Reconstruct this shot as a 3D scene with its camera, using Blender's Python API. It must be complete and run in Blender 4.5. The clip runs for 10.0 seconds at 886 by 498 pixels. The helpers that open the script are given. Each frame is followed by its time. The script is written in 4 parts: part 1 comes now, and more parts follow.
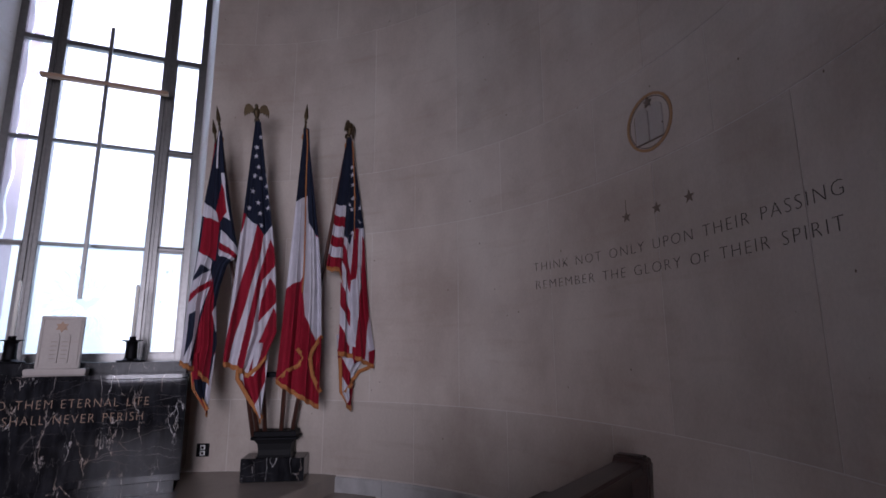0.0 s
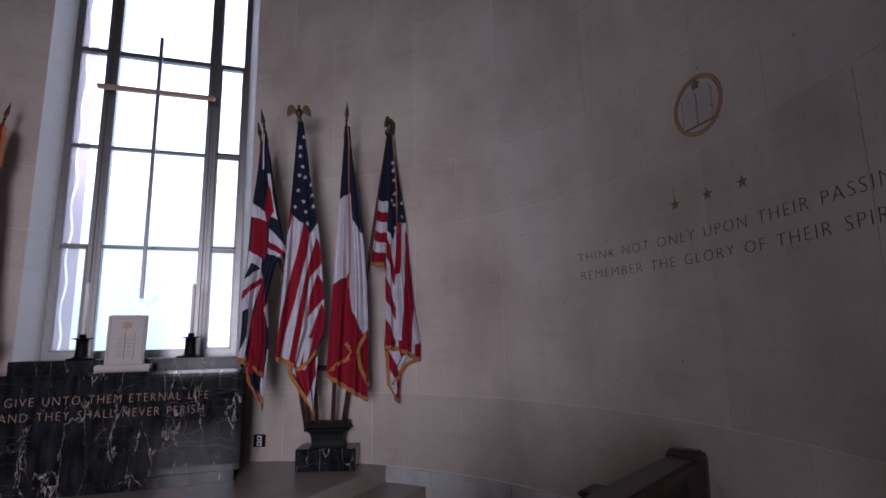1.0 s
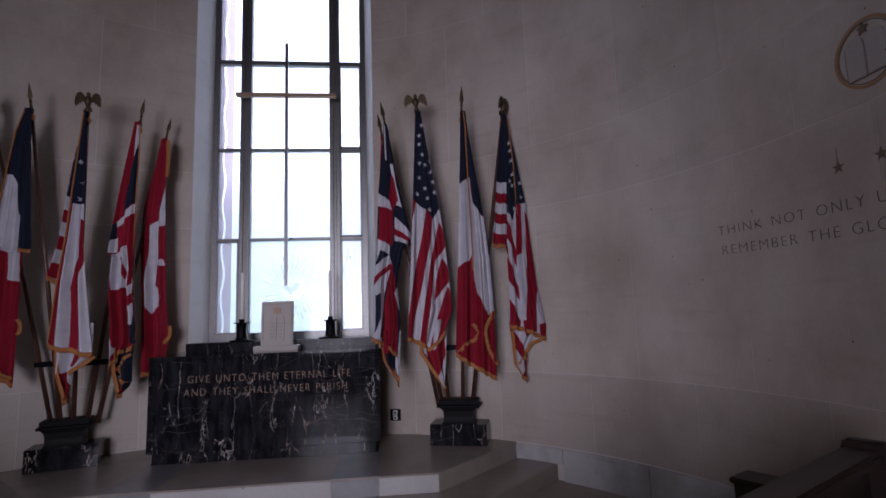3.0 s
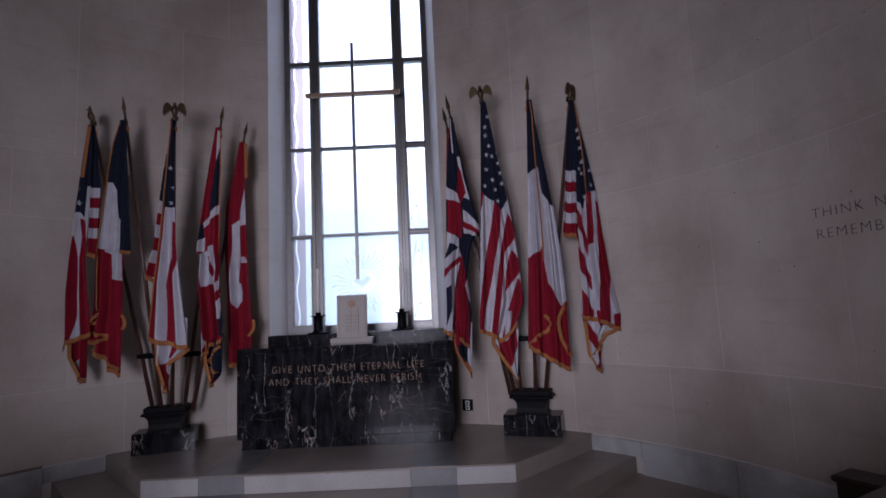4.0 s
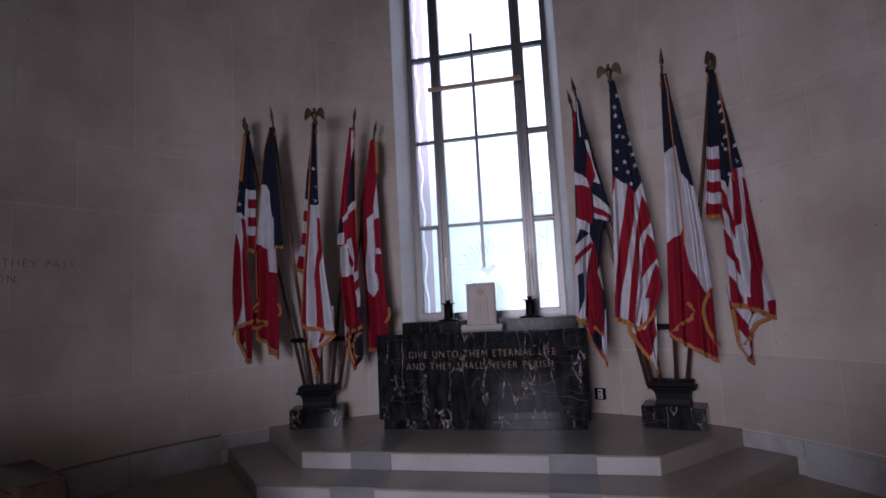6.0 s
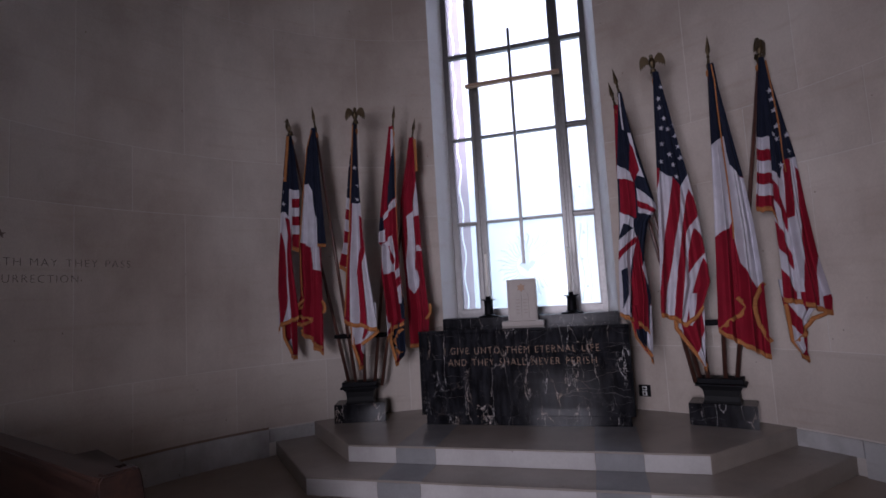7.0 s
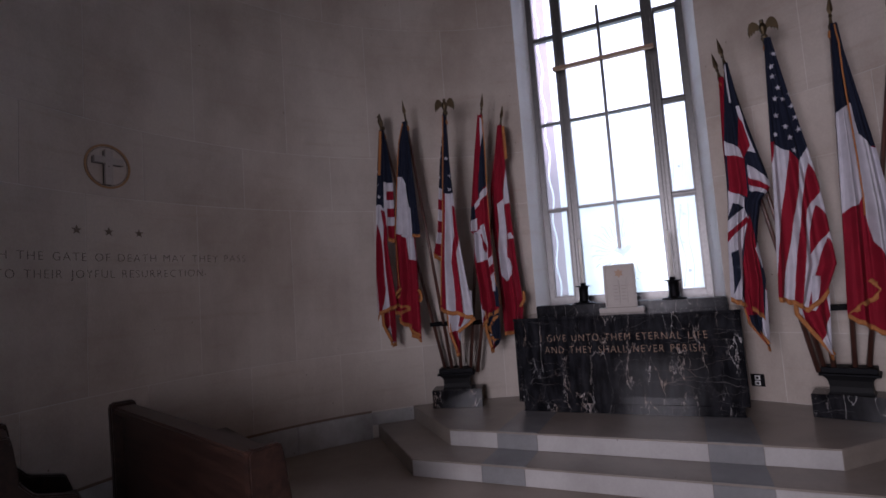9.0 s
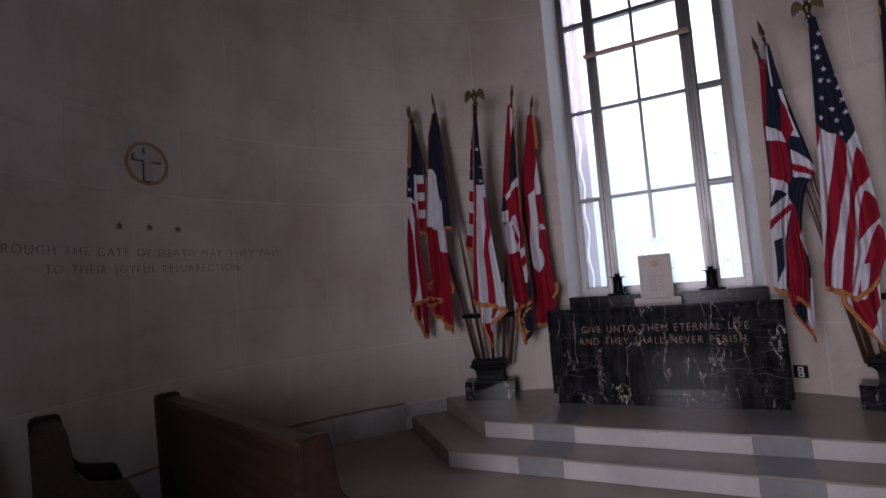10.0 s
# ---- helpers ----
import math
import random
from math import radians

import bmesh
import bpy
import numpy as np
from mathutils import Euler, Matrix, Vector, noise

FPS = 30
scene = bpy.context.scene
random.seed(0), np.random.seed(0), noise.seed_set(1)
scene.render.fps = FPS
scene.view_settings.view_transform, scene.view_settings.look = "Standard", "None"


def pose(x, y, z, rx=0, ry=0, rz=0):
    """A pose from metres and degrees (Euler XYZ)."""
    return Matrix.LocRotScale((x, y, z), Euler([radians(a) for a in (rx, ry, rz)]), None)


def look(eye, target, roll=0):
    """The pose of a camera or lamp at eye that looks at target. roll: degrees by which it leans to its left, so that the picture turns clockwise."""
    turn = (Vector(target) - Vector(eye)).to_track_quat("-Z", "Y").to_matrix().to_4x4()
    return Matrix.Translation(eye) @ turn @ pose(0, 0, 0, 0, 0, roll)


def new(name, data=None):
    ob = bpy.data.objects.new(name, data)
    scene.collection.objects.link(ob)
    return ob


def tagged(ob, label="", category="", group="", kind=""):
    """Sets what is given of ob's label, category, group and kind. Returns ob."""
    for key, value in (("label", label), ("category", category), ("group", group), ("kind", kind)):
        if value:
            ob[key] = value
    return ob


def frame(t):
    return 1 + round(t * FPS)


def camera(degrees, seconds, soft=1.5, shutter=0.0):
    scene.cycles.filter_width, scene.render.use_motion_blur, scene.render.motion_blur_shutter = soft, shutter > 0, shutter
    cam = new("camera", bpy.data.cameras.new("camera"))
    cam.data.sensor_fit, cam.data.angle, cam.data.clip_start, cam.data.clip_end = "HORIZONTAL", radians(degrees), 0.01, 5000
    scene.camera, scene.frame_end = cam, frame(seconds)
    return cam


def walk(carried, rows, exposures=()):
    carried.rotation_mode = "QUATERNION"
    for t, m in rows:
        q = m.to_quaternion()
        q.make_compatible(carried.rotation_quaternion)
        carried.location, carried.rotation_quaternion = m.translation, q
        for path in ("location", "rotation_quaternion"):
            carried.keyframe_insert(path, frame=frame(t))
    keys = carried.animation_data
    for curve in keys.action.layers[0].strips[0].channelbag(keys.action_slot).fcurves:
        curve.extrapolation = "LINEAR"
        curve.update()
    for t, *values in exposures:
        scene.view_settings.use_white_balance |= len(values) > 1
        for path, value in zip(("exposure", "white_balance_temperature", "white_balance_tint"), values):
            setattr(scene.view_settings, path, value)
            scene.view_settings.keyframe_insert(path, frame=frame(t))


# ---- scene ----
# ---- camera and walk ----
cam = camera(81.0, 10.0, soft=1.65)
PATH = [
    (0, pose(1.343, -5.199, 1.189, 100.85, 0.26, -22.58)),
    (0.5, pose(1.342, -5.204, 1.203, 100.25, 0.78, -20.15)),
    (1, pose(1.326, -5.208, 1.217, 99.79, 1.01, -17.82)),
    (1.5, pose(1.298, -5.211, 1.230, 99.38, 1.29, -15.64)),
    (2, pose(1.261, -5.213, 1.244, 98.60, 1.89, -12.49)),
    (2.5, pose(1.218, -5.217, 1.257, 97.97, 1.82, -9.43)),
    (4, pose(1.070, -5.239, 1.292, 96.57, 2.63, 0.72)),
    (4.5, pose(1.020, -5.251, 1.302, 96.27, 2.68, 3.16)),
    (5, pose(0.972, -5.265, 1.312, 96.00, 2.88, 7.00)),
    (5.5, pose(0.926, -5.283, 1.320, 95.71, 2.89, 10.39)),
    (7, pose(0.802, -5.347, 1.338, 95.28, 3.24, 16.40)),
    (7.5, pose(0.764, -5.371, 1.341, 95.04, 3.35, 18.39)),
    (8, pose(0.726, -5.395, 1.344, 94.69, 3.45, 20.59)),
    (8.5, pose(0.688, -5.418, 1.345, 94.49, 3.69, 22.72)),
    (9, pose(0.647, -5.440, 1.345, 94.54, 4.08, 24.96)),
    (9.5, pose(0.601, -5.457, 1.344, 93.99, 3.77, 25.98)),
    (10, pose(0.548, -5.471, 1.342, 93.97, 4.56, 27.47)),
]
walk(cam, PATH, [(0.0, 0.88, 5480, 24), (2.5, 0.66, 5480, 24), (4.5, 0.55, 5360, 24), (7.5, 0.62, 5600, 25), (10.0, 0.66, 5720, 25)])

# ---- world and light ----
ROOM_Y, ROOM_R, FLOOR_Z = -2.81, 3.78, -0.30

world = bpy.data.worlds.new("overcast_sky")
world.use_nodes = True
scene.world = world
wn = world.node_tree.nodes
sky = wn.new("ShaderNodeTexSky")
sky.sky_type = "NISHITA"
sky.sun_disc = False
sky.sun_elevation = radians(48)
sky.sun_rotation = radians(20)
wn["Background"].inputs["Strength"].default_value = 0.12
world.node_tree.links.new(sky.outputs[0], wn["Background"].inputs["Color"])

sun = new("sun", bpy.data.lights.new("sun", "SUN"))
sun.data.energy, sun.data.angle, sun.data.color = 0.6, radians(25), (1.0, 0.97, 0.93)
sun.matrix_world = look((2, 8, 10), (0, 0, 0))

# added fill lamp at an assumed doorway behind the camera, lighting the altar wall
rear_fill = new("rear_fill_lamp", bpy.data.lights.new("rear_fill_lamp", "AREA"))
rear_fill.data.shape, rear_fill.data.size, rear_fill.data.size_y = "RECTANGLE", 1.4, 1.9
rear_fill.data.energy, rear_fill.data.spread, rear_fill.data.color = 57.0, radians(104), (1.0, 0.925, 0.86)
rear_fill.matrix_world = look((-0.15, -7.8, 1.5), (0.32, 0.0, 1.5))


# ---- materials ----
def shader(name, color, rough=0.6, metal=0.0, spec=0.5):
    m = bpy.data.materials.new(name)
    m.use_nodes = True
    b = m.node_tree.nodes["Principled BSDF"]
    b.inputs["Base Color"].default_value = (*color, 1)
    b.inputs["Roughness"].default_value = rough
    b.inputs["Metallic"].default_value = metal
    b.inputs["Specular IOR Level"].default_value = spec
    return m, m.node_tree, b


def link(nt, a, b):
    nt.links.new(a, b)


def node(nt, kind, **values):
    n = nt.nodes.new(kind)
    for k, v in values.items():
        n.inputs[k].default_value = v
    return n


def coords(nt, scale=(1, 1, 1), world_space=False):
    mp = nt.nodes.new("ShaderNodeMapping")
    mp.inputs["Scale"].default_value = scale
    if world_space:
        g = nt.nodes.new("ShaderNodeNewGeometry")
        link(nt, g.outputs["Position"], mp.inputs["Vector"])
    else:
        c = nt.nodes.new("ShaderNodeTexCoord")
        link(nt, c.outputs["Object"], mp.inputs["Vector"])
    return mp.outputs["Vector"]


def ramp(nt, fac, stops):
    r = nt.nodes.new("ShaderNodeValToRGB")
    e = r.color_ramp.elements
    while len(e) < len(stops):
        e.new(0.5)
    for el, (p, c) in zip(e, stops):
        el.position, el.color = p, (*c, 1)
    link(nt, fac, r.inputs["Fac"])
    return r.outputs["Color"]


def mix(nt, fac, a, b, mode="MIX"):
    m = nt.nodes.new("ShaderNodeMix")
    m.data_type, m.blend_type = "RGBA", mode
    for sock, v in ((m.inputs["Factor"], fac), (m.inputs["A"], a), (m.inputs["B"], b)):
        if hasattr(v, "is_output"):
            link(nt, v, sock)
        elif isinstance(v, tuple):
            sock.default_value = (*v, 1)
        else:
            sock.default_value = v
    return m.outputs["Result"]


def bump(nt, b, height, strength, dist=0.01):
    n = nt.nodes.new("ShaderNodeBump")
    n.inputs["Strength"].default_value, n.inputs["Distance"].default_value = strength, dist
    link(nt, height, n.inputs["Height"])
    link(nt, n.outputs["Normal"], b.inputs["Normal"])


def limestone(name, light, dark, rough=0.75, tone=0.1):
    """Honed limestone: tone per block, cloudy stains, fine grain."""
    m, nt, b = shader(name, light, rough, spec=0.3)
    v = coords(nt, (1, 1, 0.7), True)
    big = node(nt, "ShaderNodeTexNoise", Scale=1.1, Detail=5, Roughness=0.6)
    link(nt, v, big.inputs["Vector"])
    fine = node(nt, "ShaderNodeTexNoise", Scale=60, Detail=4, Roughness=0.7)
    link(nt, v, fine.inputs["Vector"])
    col = ramp(nt, big.outputs["Fac"], [(0.34, dark), (0.6, light)])
    streak = node(nt, "ShaderNodeTexNoise", Scale=2.2, Detail=3, Roughness=0.5)
    link(nt, coords(nt, (0.6, 0.6, 5.0), True), streak.inputs["Vector"])
    warm = tuple(c * k for c, k in zip(dark, (0.93, 0.84, 0.76)))
    sfac = ramp(nt, streak.outputs["Fac"], [(0.56, (0, 0, 0)), (0.78, (0.34, 0.34, 0.34))])
    col = mix(nt, sfac, col, warm)
    info = nt.nodes.new("ShaderNodeObjectInfo")
    rnd = ramp(nt, info.outputs["Random"], [(0.0, (1 - tone,) * 3), (1.0, (1.0, 1.0, 1.0))])
    col = mix(nt, 1.0, col, rnd, "MULTIPLY")
    grain = ramp(nt, fine.outputs["Fac"], [(0.3, (0.9, 0.9, 0.9)), (0.7, (1, 1, 1))])
    col = mix(nt, 1.0, col, grain, "MULTIPLY")
    spots = node(nt, "ShaderNodeTexVoronoi", Scale=6.0)
    link(nt, v, spots.inputs["Vector"])
    pit = ramp(nt, spots.outputs["Distance"], [(0.022, (0.25, 0.21, 0.18)), (0.04, (1, 1, 1))])
    col = mix(nt, 1.0, col, pit, "MULTIPLY")
    link(nt, col, b.inputs["Base Color"])
    bump(nt, b, fine.outputs["Fac"], 0.12, 0.004)
    return m


def veined(name, base, vein, warm, rough=0.12, scale=1.0, amount=0.5):
    """Polished black marble with broken white and warm veins, mostly running upright."""
    m, nt, b = shader(name, base, rough, spec=0.13 if rough < 0.1 else 0.08)
    v = coords(nt, (scale, scale, scale * 0.3), True)
    warp = node(nt, "ShaderNodeTexNoise", Scale=2.6, Detail=6, Roughness=0.65)
    link(nt, v, warp.inputs["Vector"])
    add = nt.nodes.new("ShaderNodeVectorMath")
    add.operation = "MULTIPLY_ADD"
    link(nt, warp.outputs["Color"], add.inputs[0])
    add.inputs[1].default_value = (0.5, 0.5, 0.5)
    link(nt, v, add.inputs[2])
    vor = node(nt, "ShaderNodeTexVoronoi", Scale=3.0)
    vor.feature = "DISTANCE_TO_EDGE"
    link(nt, add.outputs[0], vor.inputs["Vector"])
    lines = ramp(nt, vor.outputs["Distance"], [(0.0, (1, 1, 1)), (0.006, (0.7, 0.7, 0.7)), (0.014, (0, 0, 0))])
    flat = node(nt, "ShaderNodeTexVoronoi", Scale=2.3)
    flat.feature = "DISTANCE_TO_EDGE"
    lay = nt.nodes.new("ShaderNodeMapping")
    lay.inputs["Scale"].default_value = (0.25, 0.25, 5.0)
    calm = nt.nodes.new("ShaderNodeVectorMath")
    calm.operation = "MULTIPLY_ADD"
    link(nt, warp.outputs["Color"], calm.inputs[0])
    calm.inputs[1].default_value = (0.14, 0.14, 0.1)
    link(nt, v, calm.inputs[2])
    link(nt, calm.outputs[0], lay.inputs["Vector"])
    link(nt, lay.outputs["Vector"], flat.inputs["Vector"])
    lines2 = ramp(nt, flat.outputs["Distance"], [(0.0, (0.22, 0.22, 0.22)), (0.006, (0, 0, 0))])
    where = node(nt, "ShaderNodeTexNoise", Scale=3.1, Detail=4, Roughness=0.6)
    link(nt, v, where.inputs["Vector"])
    mask = ramp(nt, where.outputs["Fac"], [(0.48, (0.04, 0.04, 0.04)), (0.62, (amount,) * 3)])
    where2 = node(nt, "ShaderNodeTexNoise", Scale=1.6, Detail=3, Roughness=0.5)
    link(nt, v, where2.inputs["Vector"])
    mask2 = ramp(nt, where2.outputs["Fac"], [(0.45, (0.0, 0.0, 0.0)), (0.6, (amount,) * 3)])
    fac = mix(nt, 1.0, mix(nt, 1.0, lines, mask, "MULTIPLY"), mix(nt, 1.0, lines2, mask2, "MULTIPLY"), "ADD")
    tint = ramp(nt, warp.outputs["Fac"], [(0.42, vein), (0.6, warm)])
    cloud = node(nt, "ShaderNodeTexNoise", Scale=7, Detail=5)
    link(nt, v, cloud.inputs["Vector"])
    ground_tone = ramp(nt, cloud.outputs["Fac"], [(0.4, base), (0.75, tuple(c * 2.6 + 0.006 for c in base))])
    link(nt, mix(nt, fac, ground_tone, tint), b.inputs["Base Color"])
    return m


def wood(name, light, dark, rough=0.4, axis=0):
    m, nt, b = shader(name, light, rough)
    s = [14.0, 14.0, 14.0]
    s[axis] = 1.2
    v = coords(nt, tuple(s))
    n1 = node(nt, "ShaderNodeTexNoise", Scale=1.6, Detail=6, Roughness=0.6, Distortion=0.8)
    link(nt, v, n1.inputs["Vector"])
    link(nt, ramp(nt, n1.outputs["Fac"], [(0.35, dark), (0.65, light)]), b.inputs["Base Color"])
    bump(nt, b, n1.outputs["Fac"], 0.1, 0.003)
    return m


def fabric(name, color):
    m, nt, b = shader(name, color, 0.85, spec=0.2)
    v = coords(nt)
    n1 = node(nt, "ShaderNodeTexNoise", Scale=9, Detail=4)
    link(nt, v, n1.inputs["Vector"])
    link(nt, mix(nt, ramp(nt, n1.outputs["Fac"], [(0.3, (0, 0, 0)), (0.7, (1, 1, 1))]), tuple(c * 0.82 for c in color), color), b.inputs["Base Color"])
    weave = node(nt, "ShaderNodeTexNoise", Scale=420, Detail=1)
    link(nt, v, weave.inputs["Vector"])
    bump(nt, b, weave.outputs["Fac"], 0.15, 0.001)
    return m


def metal(name, color, rough=0.35):
    m, nt, b = shader(name, color, rough, 1.0)
    n1 = node(nt, "ShaderNodeTexNoise", Scale=25, Detail=4)
    link(nt, coords(nt), n1.inputs["Vector"])
    link(nt, mix(nt, n1.outputs["Fac"], tuple(c * 0.6 for c in color), color), b.inputs["Base Color"])
    return m


STONE = limestone("wall_limestone", (0.57, 0.507, 0.448), (0.43, 0.365, 0.315))
MORTAR = limestone("lime_mortar", (0.64, 0.60, 0.56), (0.52, 0.48, 0.44), 0.9, 0.02)
# lightened beyond the wall stone to carry window light on the splays
JAMB = limestone("lit_jamb_limestone", (0.76, 0.745, 0.73), (0.68, 0.665, 0.65))
TREAD = limestone("dais_limestone", (0.30, 0.262, 0.226), (0.23, 0.2, 0.172), 0.26, 0.1)
SHADOW_STRIP = limestone("shadow_gap_brown", (0.27, 0.2, 0.16), (0.17, 0.12, 0.095), 0.85, 0.1)
RISER = limestone("dais_white_marble", (0.45, 0.435, 0.425), (0.34, 0.325, 0.315), 0.4, 0.08)
GREY_MARBLE = limestone("dais_grey_marble", (0.25, 0.252, 0.255), (0.165, 0.167, 0.17), 0.22, 0.1)
FLOOR = limestone("floor_limestone", (0.33, 0.275, 0.23), (0.25, 0.205, 0.17), 0.4, 0.1)
BASE = limestone("base_marble", (0.62, 0.62, 0.62), (0.28, 0.265, 0.255), 0.45, 0.15)
BLACK = veined("black_gold_marble", (0.007, 0.007, 0.0085), (0.74, 0.71, 0.7), (0.44, 0.33, 0.26), 0.05, 2.1, 1.0)
BLACK_HONED = veined("honed_black_marble", (0.007, 0.007, 0.0085), (0.55, 0.52, 0.5), (0.32, 0.24, 0.2), 0.24, 2.1, 0.8)
WOOD = wood("dark_pew_wood", (0.033, 0.0155, 0.011), (0.012, 0.006, 0.005), 0.4)
POLE_WOOD = wood("varnished_pole_wood", (0.10, 0.042, 0.03), (0.05, 0.022, 0.016), 0.35, 2)
BRASS = metal("aged_brass", (0.115, 0.085, 0.05), 0.5)
GILT = shader("gilded_letters", (0.33, 0.22, 0.15), 0.6, 0.2)[0]
# base lightened to grey for the window's glare over the metal
BRONZE = metal("hazed_bronze", (0.27, 0.265, 0.26), 0.45)
IRON = metal("dark_iron", (0.017, 0.017, 0.019), 0.62)
GOLD_PAINT = shader("gilt_ring_paint", (0.32, 0.18, 0.075), 0.6)[0]
STAR_SHADE_PAINT = shader("worn_star_and_shade_paint", (0.15, 0.115, 0.09), 0.9)[0]
SHADED_CUT = shader("shaded_tablet_lines", (0.3, 0.27, 0.245), 0.8)[0]
BLACK_STONE = shader("dull_black_stone", (0.008, 0.008, 0.009), 0.55, spec=0.15)[0]
INK = shader("letter_and_shade_paint", (0.05, 0.043, 0.039), 0.9)[0]
WAX = shader("candle_wax", (0.78, 0.76, 0.7), 0.5)[0]
# base colour darkened to stand in for the altar tablet's back-lit face
CARVED = limestone("carved_tablet_stone", (0.45, 0.41, 0.38), (0.38, 0.34, 0.31), 0.6, 0.02)
RED = fabric("flag_red", (0.225, 0.007, 0.02))
WHITE = fabric("flag_white", (0.52, 0.505, 0.56))
NAVY = fabric("flag_navy", (0.011, 0.0145, 0.031))
FRINGE = fabric("gold_fringe", (0.38, 0.155, 0.052))
PLASTIC = shader("white_plastic", (0.75, 0.75, 0.73), 0.4)[0]
YELLOW = shader("yellow_card", (0.75, 0.42, 0.03), 0.6)[0]

WINDOW_GLASS = bpy.data.materials.new("etched_window_glass")
WINDOW_GLASS.use_nodes = True
nt = WINDOW_GLASS.node_tree
nt.nodes.clear()
out = nt.nodes.new("ShaderNodeOutputMaterial")
tr = nt.nodes.new("ShaderNodeBsdfTransparent")
tr.inputs[0].default_value = (0.96, 0.98, 1.0, 1)
tl = nt.nodes.new("ShaderNodeBsdfTranslucent")
tl.inputs[0].default_value = (0.9, 0.92, 0.93, 1)
gl = nt.nodes.new("ShaderNodeBsdfGlossy")
gl.inputs["Roughness"].default_value = 0.25
m1, m2 = nt.nodes.new("ShaderNodeMixShader"), nt.nodes.new("ShaderNodeMixShader")
m1.inputs[0].default_value, m2.inputs[0].default_value = 0.25, 0.05
link(nt, tr.outputs[0], m1.inputs[1])
link(nt, tl.outputs[0], m1.inputs[2])
link(nt, m1.outputs[0], m2.inputs[1])
link(nt, gl.outputs[0], m2.inputs[2])
link(nt, m2.outputs[0], out.inputs["Surface"])

# border panes: pinkish ground with a clear wavy vine and a clear inner margin
SIDE_GLASS = WINDOW_GLASS.copy()
SIDE_GLASS.name = "etched_border_glass"
nt = SIDE_GLASS.node_tree


def calc(op, a, b=None):
    n = nt.nodes.new("ShaderNodeMath")
    n.operation = op
    for sock, v in zip(n.inputs, (a, b)):
        if hasattr(v, "is_output"):
            link(nt, v, sock)
        elif v is not None:
            sock.default_value = v
    return n.outputs[0]


g = nt.nodes.new("ShaderNodeNewGeometry")
sep = nt.nodes.new("ShaderNodeSeparateXYZ")
link(nt, g.outputs["Position"], sep.inputs[0])
swing = calc("MULTIPLY", calc("SINE", calc("MULTIPLY", sep.outputs["Z"], 11.0)), 0.017)
off = calc("ABSOLUTE", calc("SUBTRACT", calc("ADD", sep.outputs["X"], 0.80), swing))
clear = calc("MAXIMUM", calc("LESS_THAN", off, 0.011), calc("GREATER_THAN", sep.outputs["X"], -0.70))
speck = node(nt, "ShaderNodeTexNoise", Scale=45, Detail=3)
link(nt, g.outputs["Position"], speck.inputs["Vector"])
ground_pink = ramp(nt, speck.outputs["Fac"], [(0.35, (0.50, 0.43, 0.46)), (0.65, (0.66, 0.59, 0.62))])
for n in nt.nodes:
    if n.type == "BSDF_TRANSPARENT":
        link(nt, mix(nt, clear, ground_pink, (0.96, 0.98, 1.0)), n.inputs[0])

# bright overcast sky with a dim green garden low down, far outside the window
OUTSIDE = bpy.data.materials.new("overcast_distance")
OUTSIDE.use_nodes = True
nt = OUTSIDE.node_tree
nt.nodes.clear()
out = nt.nodes.new("ShaderNodeOutputMaterial")
em = nt.nodes.new("ShaderNodeEmission")
em.inputs["Strength"].default_value = 2.5
g = nt.nodes.new("ShaderNodeNewGeometry")
sep = nt.nodes.new("ShaderNodeSeparateXYZ")
link(nt, g.outputs["Position"], sep.inputs[0])
nz = node(nt, "ShaderNodeTexNoise", Scale=0.35, Detail=5, Roughness=0.6)
link(nt, g.outputs["Position"], nz.inputs["Vector"])
ma = nt.nodes.new("ShaderNodeMath")
ma.operation = "MULTIPLY_ADD"
link(nt, nz.outputs["Fac"], ma.inputs[0])
ma.inputs[1].default_value = 3.0
link(nt, sep.outputs["Z"], ma.inputs[2])
mr = nt.nodes.new("ShaderNodeMapRange")
mr.inputs["From Min"].default_value, mr.inputs["From Max"].default_value = 1.5, 7.5
link(nt, ma.outputs[0], mr.inputs["Value"])
link(nt, ramp(nt, mr.outputs[0], [(0.0, (0.135, 0.185, 0.155)), (0.3, (0.205, 0.255, 0.25)), (0.7, (0.32, 0.36, 0.37)), (1.0, (0.94, 0.98, 1.03))]), em.inputs["Color"])
link(nt, em.outputs[0], out.inputs["Surface"])


# ---- mesh helpers ----
def mesh_object(name, bm, material, smooth=False):
    me = bpy.data.meshes.new(name)
    bm.to_mesh(me)
    bm.free()
    for m in material if isinstance(material, (list, tuple)) else [material]:
        me.materials.append(m)
    if smooth:
        for p in me.polygons:
            p.use_smooth = True
    return new(name, me)


def thing(name, place=(0, 0, 0), turn=0.0, label="", category="", group="", kind=""):
    ob = new(name)
    ob.matrix_world = pose(*place, 0, 0, turn)
    ob.empty_display_size = 0.1
    return tagged(ob, label, category, group, kind)


def part(name, bm, material, parent, label="", smooth=False):
    ob = mesh_object(name, bm, material, smooth)
    ob.parent = parent
    return tagged(ob, label)


def box(x0, x1, y0, y1, z0, z1, bevel=0.0, bm=None, seg=1):
    bm2 = bmesh.new()
    bmesh.ops.create_cube(bm2, size=1)
    for v in bm2.verts:
        v.co = Vector(((x0 + x1) / 2 + v.co.x * (x1 - x0), (y0 + y1) / 2 + v.co.y * (y1 - y0), (z0 + z1) / 2 + v.co.z * (z1 - z0)))
    if bevel:
        bmesh.ops.bevel(bm2, geom=bm2.edges[:], offset=bevel, segments=seg, affect="EDGES")
    if bm is None:
        return bm2
    return merge(bm, bm2)


